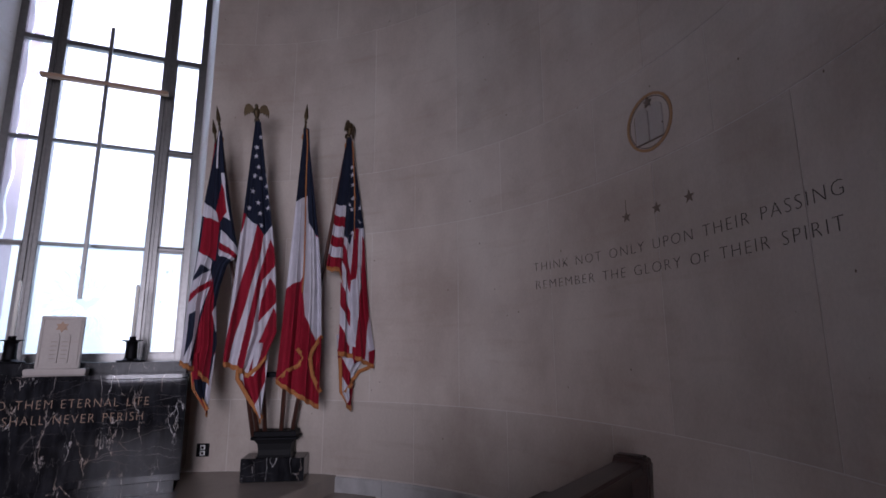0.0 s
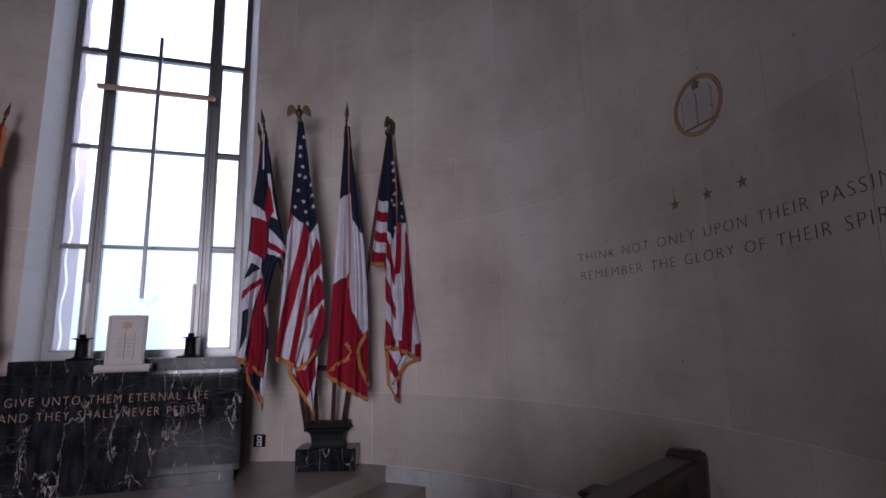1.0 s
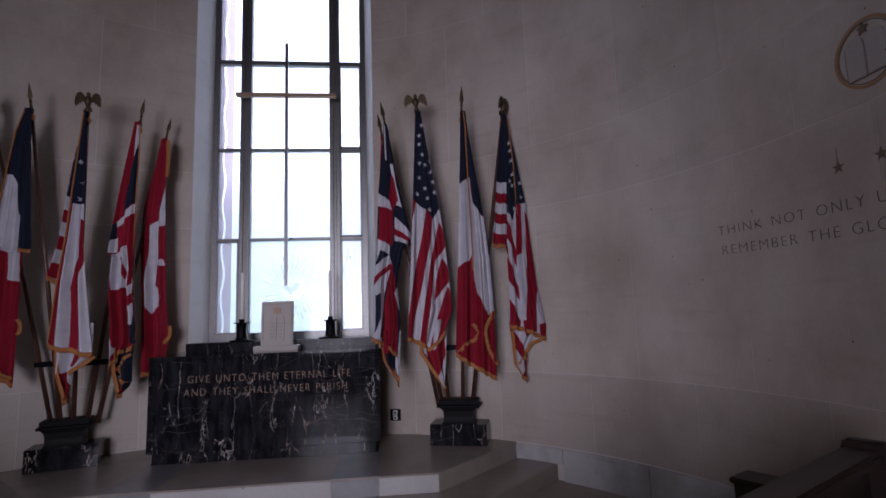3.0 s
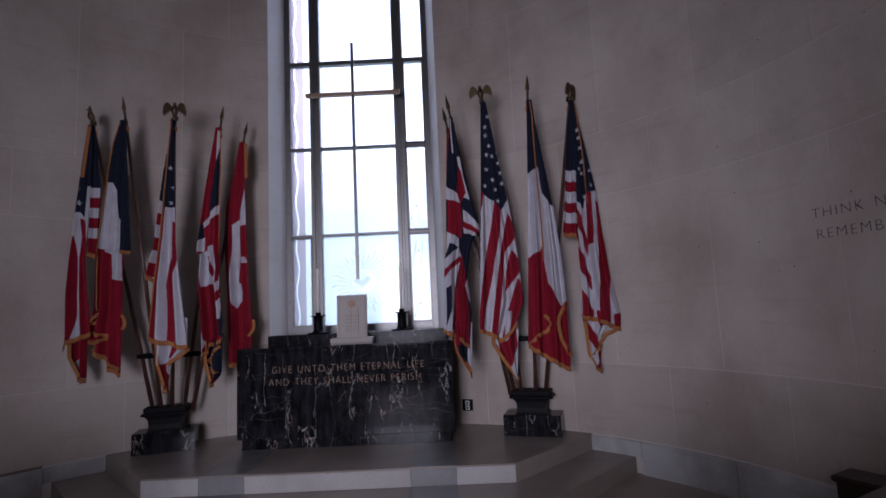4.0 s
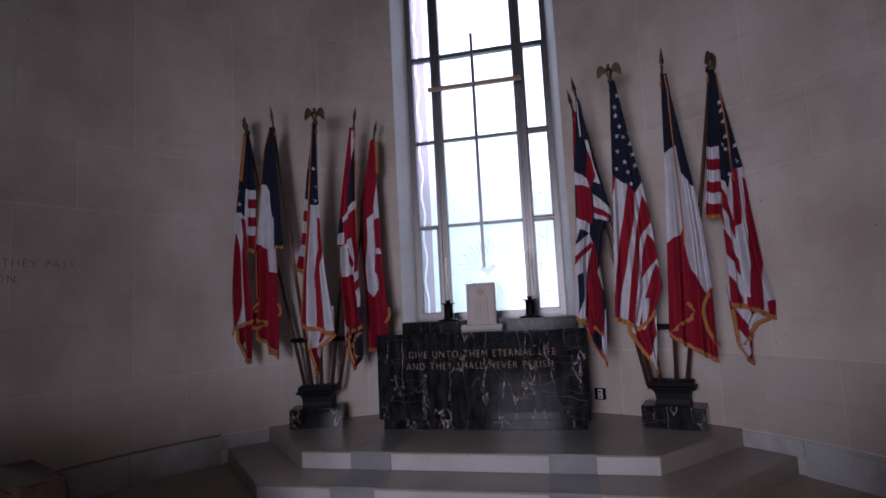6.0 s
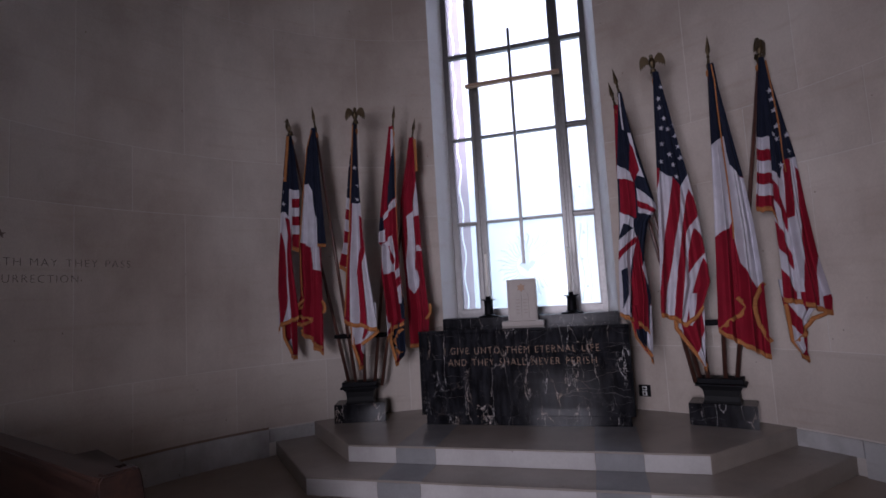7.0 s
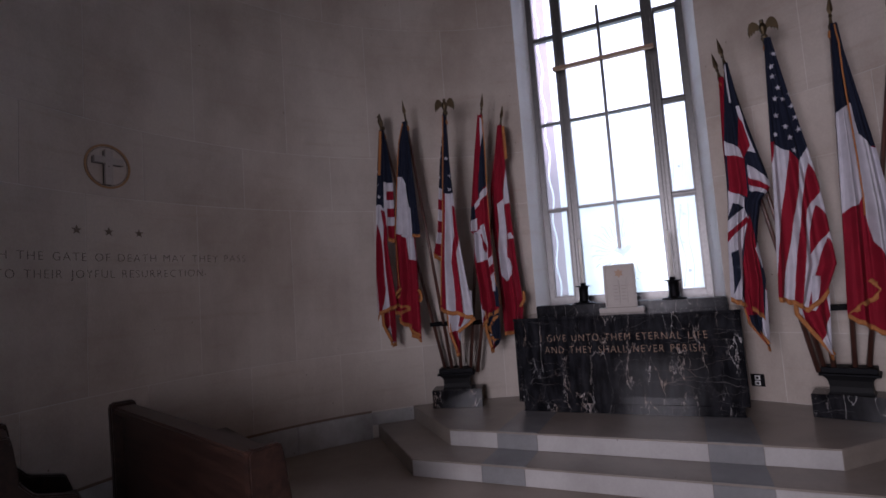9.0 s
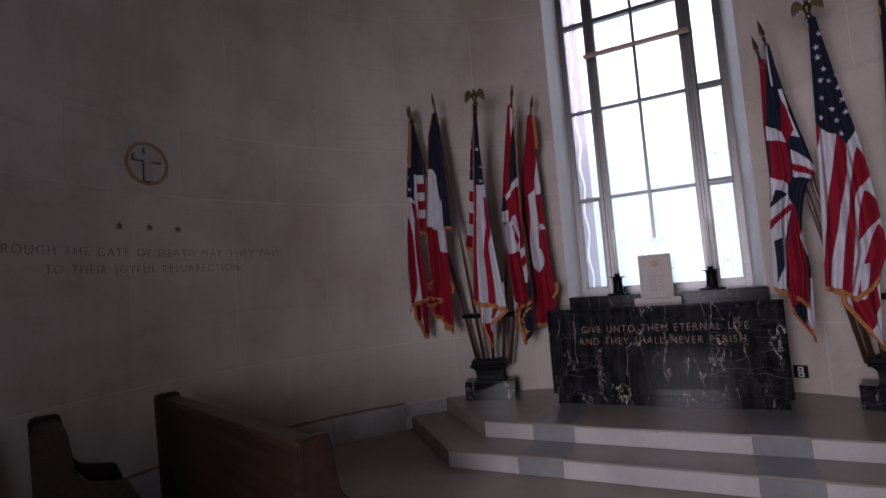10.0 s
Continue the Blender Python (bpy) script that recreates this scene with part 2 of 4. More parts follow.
def merge(bm, other, m=None):
    """Adds other's geometry to bm."""
    if m is not None:
        bmesh.ops.transform(other, matrix=m, verts=other.verts)
    me = bpy.data.meshes.new("tmp")
    other.to_mesh(me)
    other.free()
    bm.from_mesh(me)
    bpy.data.meshes.remove(me)
    return bm


def lathe(profile, n=20, place=(0, 0, 0)):
    """A turned form from (radius, z) pairs."""
    bm = bmesh.new()
    rings = []
    for r, z in profile:
        rings.append([bm.verts.new((place[0] + max(r, 0.0004) * math.cos(2 * math.pi * i / n), place[1] + max(r, 0.0004) * math.sin(2 * math.pi * i / n), place[2] + z)) for i in range(n)])
    for a, b in zip(rings, rings[1:]):
        for i in range(n):
            bm.faces.new((a[i], a[(i + 1) % n], b[(i + 1) % n], b[i]))
    bm.faces.new(rings[0][::-1])
    bm.faces.new(rings[-1])
    return bm


def rod(a, b, r0, r1=None, n=10):
    """A round bar from a to b."""
    a, b = Vector(a), Vector(b)
    bm = lathe([(r0, 0), (r0 if r1 is None else r1, (b - a).length)], n)
    bmesh.ops.transform(bm, matrix=Matrix.Translation(a) @ (b - a).to_track_quat("Z", "Y").to_matrix().to_4x4(), verts=bm.verts)
    return bm


def prism(outline, z0, z1, bevel=0.0):
    """An upright prism over a flat outline of (x, y)."""
    bm = bmesh.new()
    lo = [bm.verts.new((x, y, z0)) for x, y in outline]
    hi = [bm.verts.new((x, y, z1)) for x, y in outline]
    n = len(outline)
    for i in range(n):
        bm.faces.new((lo[i], lo[(i + 1) % n], hi[(i + 1) % n], hi[i]))
    bm.faces.new(hi)
    bm.faces.new(lo[::-1])
    bmesh.ops.recalc_face_normals(bm, faces=bm.faces)
    if bevel:
        bmesh.ops.bevel(bm, geom=[e for e in bm.edges if abs(e.verts[0].co.z - z1) < 1e-5 and abs(e.verts[1].co.z - z1) < 1e-5], offset=bevel, segments=2, affect="EDGES")
    return bm


def wall_point(deg, r=ROOM_R, z=0.0):
    a = radians(deg)
    return Vector((r * math.sin(a), ROOM_Y + r * math.cos(a), z))


def arc_slab(a0, a1, r0, r1, z0, z1, steps, bm=None):
    """A piece of a round wall between two bearings."""
    bm2 = bmesh.new()
    cols = []
    for i in range(steps + 1):
        a = a0 + (a1 - a0) * i / steps
        cols.append([bm2.verts.new(wall_point(a, r, z)) for r, z in ((r0, z0), (r1, z0), (r1, z1), (r0, z1))])
    for p, q in zip(cols, cols[1:]):
        for k in range(4):
            bm2.faces.new((p[k], p[(k + 1) % 4], q[(k + 1) % 4], q[k]))
    bm2.faces.new(cols[0][::-1])
    bm2.faces.new(cols[-1])
    bmesh.ops.recalc_face_normals(bm2, faces=bm2.faces)
    return bm2 if bm is None else merge(bm, bm2)


# ---- structure: round room ----
WIN_A = 15.75     # bearing of the window's jamb from the axis
REAR_GAP_A = 167.0    # bearing of the added rear opening's jamb
WALL_H = 7.2
wall = thing("wall_round", label="round chapel wall of pale limestone blocks with thin joints", category="wall", kind="structure")
back = bmesh.new()
for s in (-1, 1):
    arc_slab(s * WIN_A, s * REAR_GAP_A, ROOM_R + 0.004, ROOM_R + 0.45, FLOOR_Z, WALL_H, 60, back)
arc_slab(REAR_GAP_A, 360 - REAR_GAP_A, ROOM_R + 0.004, ROOM_R + 0.45, 2.6, WALL_H, 8, back)
arc_slab(-WIN_A, WIN_A, ROOM_R + 0.004, ROOM_R + 0.45, 6.78, WALL_H, 8, back)
arc_slab(-WIN_A, WIN_A, ROOM_R + 0.004, ROOM_R + 0.45, FLOOR_Z, 1.06, 8, back)
part("wall_core", back, MORTAR, wall)

# unseen vestibule of dark boxes, added to narrow the rear lamp's spread
vestibule = thing("vestibule", label="unseen dark box behind the room that narrows the rear lamp's spread", category="vestibule", kind="structure")
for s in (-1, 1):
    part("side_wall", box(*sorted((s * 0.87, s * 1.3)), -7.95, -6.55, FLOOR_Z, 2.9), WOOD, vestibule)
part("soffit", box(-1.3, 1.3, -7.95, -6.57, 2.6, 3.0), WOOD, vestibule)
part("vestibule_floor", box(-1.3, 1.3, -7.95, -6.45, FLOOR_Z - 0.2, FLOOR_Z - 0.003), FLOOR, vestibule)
part("lamp_box_end", box(-1.3, 1.3, -8.15, -7.95, FLOOR_Z - 0.2, 3.0), WOOD, vestibule)

floor_bm = bmesh.new()
bmesh.ops.create_circle(floor_bm, cap_ends=True, radius=ROOM_R + 0.5, segments=64, matrix=Matrix.Translation((0, ROOM_Y, FLOOR_Z)))
bmesh.ops.recalc_face_normals(floor_bm, faces=floor_bm.faces)
ground_floor = mesh_object("floor", floor_bm, FLOOR)
tagged(ground_floor, "dark beige honed limestone chapel floor", "floor", kind="structure")

dome = bmesh.new()
rings = []
for k in range(9):
    a = radians(90 * k / 8)
    rings.append([dome.verts.new(((ROOM_R + 0.45) * math.cos(a) * math.sin(2 * math.pi * i / 48), ROOM_Y + (ROOM_R + 0.45) * math.cos(a) * math.cos(2 * math.pi * i / 48), WALL_H + 1.8 * math.sin(a))) for i in range(48)] if k < 8 else [dome.verts.new((0, ROOM_Y, WALL_H + 1.8))])
for p, q in zip(rings, rings[1:]):
    for i in range(48):
        if len(q) == 1:
            dome.faces.new((p[i], p[(i + 1) % 48], q[0]))
        else:
            dome.faces.new((p[i], p[(i + 1) % 48], q[(i + 1) % 48], q[i]))
tagged(mesh_object("ceiling", dome, STONE, True), "shallow plastered dome above the round room", "ceiling", kind="structure")

outside = box(-14, 14, 9.0, 9.1, -6, 22)
tagged(mesh_object("backdrop", outside, OUTSIDE), "bright overcast sky over a hazy green garden", "sky", kind="structure")

# marble dais with two steps
dais = thing("dais", label="two-step beige limestone dais with grey marble bands", category="dais", kind="structure")


def dais_outline(half, front, side_x, side_y, cut=0.0):
    """The dais seen from above: a straight front, slanting sides and the round wall behind."""
    pts = [(-half, front), (half, front), (side_x, side_y)]
    a0 = math.degrees(math.atan2(side_x, side_y - ROOM_Y))
    for i in range(25):
        w = wall_point(a0 - 2 * a0 * i / 24, ROOM_R + 0.02)
        pts.append((w.x, w.y))
    pts.append((-side_x, side_y))
    return pts


part("lower_step", prism(dais_outline(1.74, -1.23, 2.74, -0.20), FLOOR_Z - 0.01, -0.15, 0.006), TREAD, dais)
part("upper_step", prism(dais_outline(1.555, -0.785, 2.42, 0.085), -0.16, 0.0, 0.006), TREAD, dais)
for z0, z1, y, half in ((-0.148, -0.012, -0.785, 1.555), (FLOOR_Z + 0.002, -0.162, -1.23, 1.74)):
    for x0, x1, mat in ((-half + 0.004, -1.07, RISER), (-1.07, -0.69, GREY_MARBLE), (-0.69, 0.685, RISER), (0.685, 1.065, GREY_MARBLE), (1.065, half - 0.004, RISER)):
        part("riser_slab", box(x0 + 0.0015, x1 - 0.0015, y - 0.006, y + 0.01, z0, z1, 0.002), mat, dais)
for y0, y1, z in ((-0.772, 0.06, 0.0), (-1.217, -0.792, -0.15)):
    for x0, x1 in ((-1.07, -0.69), (0.685, 1.065)):
        part("tread_band", box(x0, x1, y0, y1, z - 0.02, z + 0.003, 0.001), GREY_MARBLE, dais)

# skirting of mottled marble slabs along the foot of the wall
skirting = thing("baseboard", label="mottled white marble skirting slabs at the wall's foot", category="skirting", kind="structure")
for s in (-1, 1):
    for k in range(9):
        a0, a1 = 47.5 + 13.0 * k, 47.5 + 13.0 * (k + 1)
        part("slab", arc_slab(s * (a0 + 0.06), s * (a1 - 0.06), ROOM_R - 0.022, ROOM_R + 0.01, FLOOR_Z, -0.012, 5), BASE, skirting)
    # brown strip painted in for the shadow gap above the left slabs
    if s < 0:
        part("stained_joint", arc_slab(s * 47.5, s * 164.0, ROOM_R - 0.004, ROOM_R + 0.01, -0.012, 0.012, 60), SHADOW_STRIP, skirting)
    part("slab", arc_slab(s * 39.9, s * 47.44, ROOM_R - 0.022, ROOM_R + 0.01, -0.15, -0.012, 5), BASE, skirting)


# ---- window ----
WX, GY, SILL_Z, TOP_Z = 0.0, 1.20, 1.04, 6.78
FX0, FX1 = WX - 0.93, WX + 0.93
window = thing("window_1", label="tall bronze-framed window with etched overexposed glass", category="window", kind="structure")
for s, fx in ((-1, FX0), (1, FX1)):
    w0, w1 = wall_point(s * WIN_A, ROOM_R), wall_point(s * WIN_A, ROOM_R + 0.46)
    outline = [(w0.x, w0.y), (w1.x, w1.y + 0.3), (fx, w1.y + 0.3), (fx, GY - 0.03)]
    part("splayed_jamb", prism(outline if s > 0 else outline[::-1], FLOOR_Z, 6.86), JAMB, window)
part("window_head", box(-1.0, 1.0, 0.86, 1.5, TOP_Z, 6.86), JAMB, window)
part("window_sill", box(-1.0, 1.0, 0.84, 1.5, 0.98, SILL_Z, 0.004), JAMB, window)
ROWS = [SILL_Z, 2.268, 3.39, 4.53, 5.65, TOP_Z]
COLS = [(WX - 0.865, WX - 0.605), (WX - 0.475, WX + 0.475), (WX + 0.605, WX + 0.865)]
for x in (FX0 + 0.036, FX1 - 0.034):
    part("window_frame", box(x - 0.036, x + 0.036, GY - 0.03, GY + 0.05, SILL_Z, TOP_Z, 0.004), BRONZE, window)
for x0, x1 in ((COLS[0][1], COLS[1][0]), (COLS[1][1], COLS[2][0])):
    mul = box(x0, x0 + 0.05, GY - 0.045, GY + 0.05, SILL_Z, TOP_Z, 0.005)
    box(x1 - 0.05, x1, GY - 0.045, GY + 0.05, SILL_Z, TOP_Z, 0.005, mul)
    box(x0 + 0.04, x1 - 0.04, GY - 0.025, GY + 0.05, SILL_Z, TOP_Z, 0.0, mul)
    part("mullion", mul, BRONZE, window)
for k, z in enumerate(ROWS):
    for x0, x1 in COLS:
        h = 0.115 if k == 0 else 0.055 if k in (3, 5) else 0.032
        lift = h / 2 if k == 0 else 0.0
        part("glazing_bar", box(x0 - 0.004, x1 + 0.004, GY - 0.032, GY + 0.045, z - h / 2 + lift, z + h / 2 + lift, 0.004), BRONZE, window)
# narrow casement frames inside the side lights
for c, k in ((2, 1), (2, 2), (0, 0), (2, 0)):
    x0, x1 = COLS[c]
    z0, z1 = ROWS[k] + (0.11 if k == 0 else 0.02), ROWS[k + 1] - 0.018
    fr = box(x0, x0 + 0.018, GY - 0.04, GY + 0.01, z0, z1, 0.002)
    box(x1 - 0.018, x1, GY - 0.04, GY + 0.01, z0, z1, 0.002, fr)
    box(x0, x1, GY - 0.04, GY + 0.01, z1 - 0.018, z1, 0.002, fr)
    box(x0, x1, GY - 0.04, GY + 0.01, z0, z0 + 0.018, 0.002, fr)
    part("casement_frame", fr, BRONZE, window)
for k in range(5):
    for x0, x1 in COLS:
        pane = part("pane", box(x0, x1, GY + 0.012, GY + 0.018, ROWS[k], ROWS[k + 1]), SIDE_GLASS if x1 < -0.5 else WINDOW_GLASS, window)
        pane.visible_shadow = False


# ---- altar ----
altar = thing("altar", label="polished black marble altar with white and gold veins", category="altar")
part("body", box(-1.075, 1.075, 0.0, 0.84, 0.10, 0.945, 0.004), BLACK, altar)
part("plinth", box(-1.03, 1.03, 0.02, 0.84, 0.0, 0.10, 0.003), BLACK, altar)
part("base_lip", box(-1.036, 1.036, 0.012, 0.84, 0.0, 0.02, 0.006, seg=2), BLACK, altar, "polished base moulding")
part("top_slab", box(-1.08, 1.08, -0.006, 0.84, 0.947, 0.98, 0.006, seg=2), BLACK, altar)
part("gradine", box(-0.965, 1.02, 0.58, 0.835, 0.98, 1.075, 0.005, seg=2), BLACK_HONED, altar)


# ---- pews ----
def make_pew(a, b, label):
    """A pew whose back faces the camera, its ends at a and b on the floor."""
    a, b = Vector((*a, 0)), Vector((*b, 0))
    length, turn = (b - a).length, math.degrees(math.atan2(b.y - a.y, b.x - a.x))
    ob = thing("pew", (a.x, a.y, FLOOR_Z), turn, label, "pew", "pews facing the altar")
    for x in (0.0, length - 0.065):
        prof = [(-0.05, 0.0), (0.44, 0.0), (0.44, 0.46), (0.40, 0.57), (0.20, 0.62), (0.13, 0.70), (0.095, 0.94), (0.08, 0.985), (-0.065, 0.985), (-0.085, 0.96)]
        end = bmesh.new()
        va = [end.verts.new((x, p[0], p[1])) for p in prof]
        vb = [end.verts.new((x + 0.065, p[0], p[1])) for p in prof]
        for i in range(len(prof)):
            end.faces.new((va[i], va[(i + 1) % len(prof)], vb[(i + 1) % len(prof)], vb[i]))
        end.faces.new(va[::-1])
        end.faces.new(vb)
        bmesh.ops.recalc_face_normals(end, faces=end.faces)
        bmesh.ops.bevel(end, geom=end.edges[:], offset=0.01, segments=2, affect="EDGES")
        part("end_panel", end, WOOD, ob)
    part("backrest", box(0.065, length - 0.065, 0.0, 0.03, 0.30, 0.90, 0.004), WOOD, ob)
    part("top_rail", box(0.066, length - 0.066, -0.06, 0.085, 0.90, 0.955, 0.014, seg=3), WOOD, ob)
    part("seat", box(0.066, length - 0.066, 0.035, 0.46, 0.42, 0.46, 0.008), WOOD, ob)
    part("apron", box(0.066, length - 0.066, 0.42, 0.445, 0.10, 0.42, 0.004), WOOD, ob)
    return ob


make_pew((-3.31, -2.86), (-1.18, -3.575), "dark varnished wooden pew with a flat top rail")
make_pew((-3.54, -3.58), (-2.98, -3.82), "short dark wooden pew behind the first row")
make_pew((1.24, -4.24), (3.22, -3.10), "dark varnished wooden pew by the inscribed wall")
card = thing("yellow_card", (3.32, -3.24, FLOOR_Z), 35, "yellow printed card standing by the pew's end", "card")
part("sheet", box(-0.05, 0.05, -0.012, 0.012, 0.0, 0.74, 0.004), YELLOW, card)
part("print_bar", box(-0.035, 0.035, -0.015, -0.011, 0.60, 0.66, 0.0), INK, card)


def make_kneeler(a, b, label):
    """A low kneeling bench between a and b on the floor."""
    a, b = Vector((*a, 0)), Vector((*b, 0))
    length, turn = (b - a).length, math.degrees(math.atan2(b.y - a.y, b.x - a.x))
    ob = thing("kneeler", (a.x, a.y, FLOOR_Z), turn, label, "kneeler", "kneelers before the pews")
    for x in (0.0, length - 0.04):
        part("end_board", box(x, x + 0.04, 0.0, 0.24, 0.0, 0.50, 0.006), WOOD, ob)
    part("ledge", box(-0.012, length + 0.012, -0.015, 0.26, 0.50, 0.535, 0.008, seg=2), WOOD, ob)
    part("front_board", box(0.04, length - 0.04, 0.20, 0.225, 0.08, 0.50, 0.003), WOOD, ob)


make_kneeler((3.36, -2.30), (3.54, -2.20), "low dark wooden kneeler against the inscribed wall")
make_kneeler((-3.40, -2.12), (-2.78, -2.42), "low dark wooden kneeler in front of a pew")


# ---- lettering ----
def letters(text, depth=0.0015):
    """Flat capitals as a mesh that starts at x = 0, and its width."""
    cu = bpy.data.curves.new("letters", "FONT")
    cu.body, cu.extrude, cu.space_character, cu.resolution_u, cu.offset = text, 0.002, 1.2, 3, -0.026
    tmp = new("letters_tmp", cu)
    bpy.context.view_layer.update()
    me = bpy.data.meshes.new_from_object(tmp.evaluated_get(bpy.context.evaluated_depsgraph_get()))
    bpy.data.objects.remove(tmp)
    bm = bmesh.new()
    bm.from_mesh(me)
    bpy.data.meshes.remove(me)
    x0, x1 = min(v.co.x for v in bm.verts), max(v.co.x for v in bm.verts)
    for v in bm.verts:
        v.co = Vector((v.co.x - x0, -depth if v.co.z > 0 else 0.0, v.co.y))
    return bm, x1 - x0


def words(text, width, height):
    """The words of a line as meshes of their own, the line centred on x and standing on z = 0."""
    made = [letters(w) for w in text.split()]
    gap = 0.72
    total = sum(w for _, w in made) + gap * (len(made) - 1)
    k, x = width / total, 0.0
    for bm, w in made:
        for v in bm.verts:
            v.co = Vector(((v.co.x + x) * k - width / 2, v.co.y, v.co.z * height / 0.7))
        x += w + gap
    return [piece for bm, _ in made for piece in islands(bm)]


def islands(bm):
    """Splits a mesh into its connected pieces, left to right."""
    left, out = set(bm.verts), []
    while left:
        seed = next(iter(left))
        seen, stack = {seed}, [seed]
        while stack:
            for e in stack.pop().link_edges:
                for w in e.verts:
                    if w not in seen:
                        seen.add(w)
                        stack.append(w)
        left -= seen
        one = bmesh.new()
        ids = {v: one.verts.new(v.co) for v in seen}
        for f in {f for v in seen for f in v.link_faces}:
            one.faces.new([ids[v] for v in f.verts])
        out.append((min(v.co.x for v in seen), len(out), one))
    bm.free()
    return [o for _, _, o in sorted(out, key=lambda o: o[:2])]


def onto_wall(bm, bearing, z):
    """Wraps a flat form in the x-z plane onto the inside of the round wall."""
    for v in bm.verts:
        v.co = wall_point(bearing + math.degrees(v.co.x / ROOM_R), ROOM_R - 0.001 + v.co.y, z + v.co.z)
    return bm


def star_outline(r, inner=0.4, turn=90.0):
    return [(r * (1 if k % 2 == 0 else inner) * math.cos(radians(turn + 36 * k)), r * (1 if k % 2 == 0 else inner) * math.sin(radians(turn + 36 * k))) for k in range(10)]


def relief(outline, depth, y=0.0):
    """A flat outline (x, z) standing proud towards -y."""
    bm = bmesh.new()
    a = [bm.verts.new((x, y, z)) for x, z in outline]
    b = [bm.verts.new((x, y - depth, z)) for x, z in outline]
    n = len(outline)
    for i in range(n):
        bm.faces.new((a[i], a[(i + 1) % n], b[(i + 1) % n], b[i]))
    bm.faces.new(b)
    bm.faces.new(a[::-1])
    bmesh.ops.recalc_face_normals(bm, faces=bm.faces)
    return bm


def ring(r0, r1, depth, y=0.0, n=48):
    bm = bmesh.new()
    cols = []
    for i in range(n):
        c, s = math.cos(2 * math.pi * i / n), math.sin(2 * math.pi * i / n)
        cols.append([bm.verts.new((r * c, yy, r * s)) for r, yy in ((r0, y), (r1, y), (r1, y - depth), (r0, y - depth))])
    for i in range(n):
        p, q = cols[i], cols[(i + 1) % n]
        for k in range(4):
            bm.faces.new((p[k], p[(k + 1) % 4], q[(k + 1) % 4], q[k]))
    bmesh.ops.recalc_face_normals(bm, faces=bm.faces)
    return bm


R_MID, L_MID = 90.2, -87.2
for mid, lines, label in ((R_MID, (("THINK NOT ONLY UPON THEIR PASSING", 2.34, 1.79), ("REMEMBER THE GLORY OF THEIR SPIRIT", 2.30, 1.645)), "three stars over dark capitals cut in the wall"),
                          (L_MID, (("THROUGH THE GATE OF DEATH MAY THEY PASS", 2.56, 1.79), ("TO THEIR JOYFUL RESURRECTION", 1.68, 1.65)), "three stars over a prayer cut in the wall")):
    ins = thing("wall_inscription", label=label, category="inscription", group="wall inscriptions")
    for text, w, z in lines:
        for word in words(text, w, 0.07):
            part("letter", onto_wall(word, mid, z), INK, ins)
    for k in (-1, 0, 1):
        st = relief(star_outline(0.04), 0.003)
        bmesh.ops.translate(st, verts=st.verts, vec=(k * 0.258, 0, 0))
        part("carved_star", onto_wall(st, mid, 2.045), STAR_SHADE_PAINT, ins)
    if mid > 0:
        part("rust_drip", onto_wall(relief([(-0.262, 0.03), (-0.256, 0.03), (-0.257, 0.12), (-0.260, 0.12)], 0.0015), mid, 2.045), STAR_SHADE_PAINT, ins)

medal = thing("tablets_medallion", label="round gilt-ringed wall relief of two stone tablets", category="medallion", group="wall medallions")
part("gilt_ring", onto_wall(ring(0.176, 0.194, 0.006), R_MID, 2.615), GOLD_PAINT, medal)
# dark ring, offset copies and foot bars paint the shade around the relief
part("shadow_groove", onto_wall(ring(0.166, 0.172, 0.002), R_MID, 2.615), STAR_SHADE_PAINT, medal)
for s in (-1, 1):
    arch = [(0.007, -0.125), (0.115, -0.125)] + [(0.0595 + 0.0555 * math.cos(radians(180 * k / 8)), 0.06 + 0.05 * math.sin(radians(180 * k / 8))) for k in range(9)]
    part("tablet", onto_wall(relief([(s * x, z) for x, z in arch], 0.01), R_MID, 2.615), CARVED, medal)
    part("tablet_shade", onto_wall(relief([(s * x * 1.04 - 0.006, z * 1.02 - 0.006) for x, z in arch], 0.004), R_MID, 2.615), STAR_SHADE_PAINT, medal)
    part("tablet_foot_shade", onto_wall(relief([(s * 0.002, -0.132), (s * 0.122, -0.132), (s * 0.122, -0.125), (s * 0.002, -0.125)], 0.006), R_MID, 2.615), STAR_SHADE_PAINT, medal)
part("carved_bud", onto_wall(relief([(x, z + 0.135) for x, z in star_outline(0.035, 0.5)], 0.012), R_MID, 2.615), STAR_SHADE_PAINT, medal)

medal = thing("cross_medallion", label="round gilt-ringed wall relief of a stone cross", category="medallion", group="wall medallions")
part("gilt_ring", onto_wall(ring(0.176, 0.194, 0.006), L_MID, 2.615), GOLD_PAINT, medal)
# dark ring for the shade inside the gilt edge
part("shadow_groove", onto_wall(ring(0.166, 0.172, 0.002), L_MID, 2.615), STAR_SHADE_PAINT, medal)
a, b, c, d = 0.032, 0.125, 0.14, -0.16
cross_out = [(-a, d), (a, d), (a, 0.02), (b, 0.02), (b, 0.075), (a, 0.075), (a, c), (-a, c), (-a, 0.075), (-b, 0.075), (-b, 0.02), (-a, 0.02)]
part("cross", onto_wall(relief(cross_out, 0.03), L_MID, 2.615), CARVED, medal)
# dark copy shifted down-left, a painted shadow of the cross
part("cross_shade", onto_wall(relief([(x - 0.008, z - 0.008) for x, z in cross_out], 0.004), L_MID, 2.615), INK, medal)

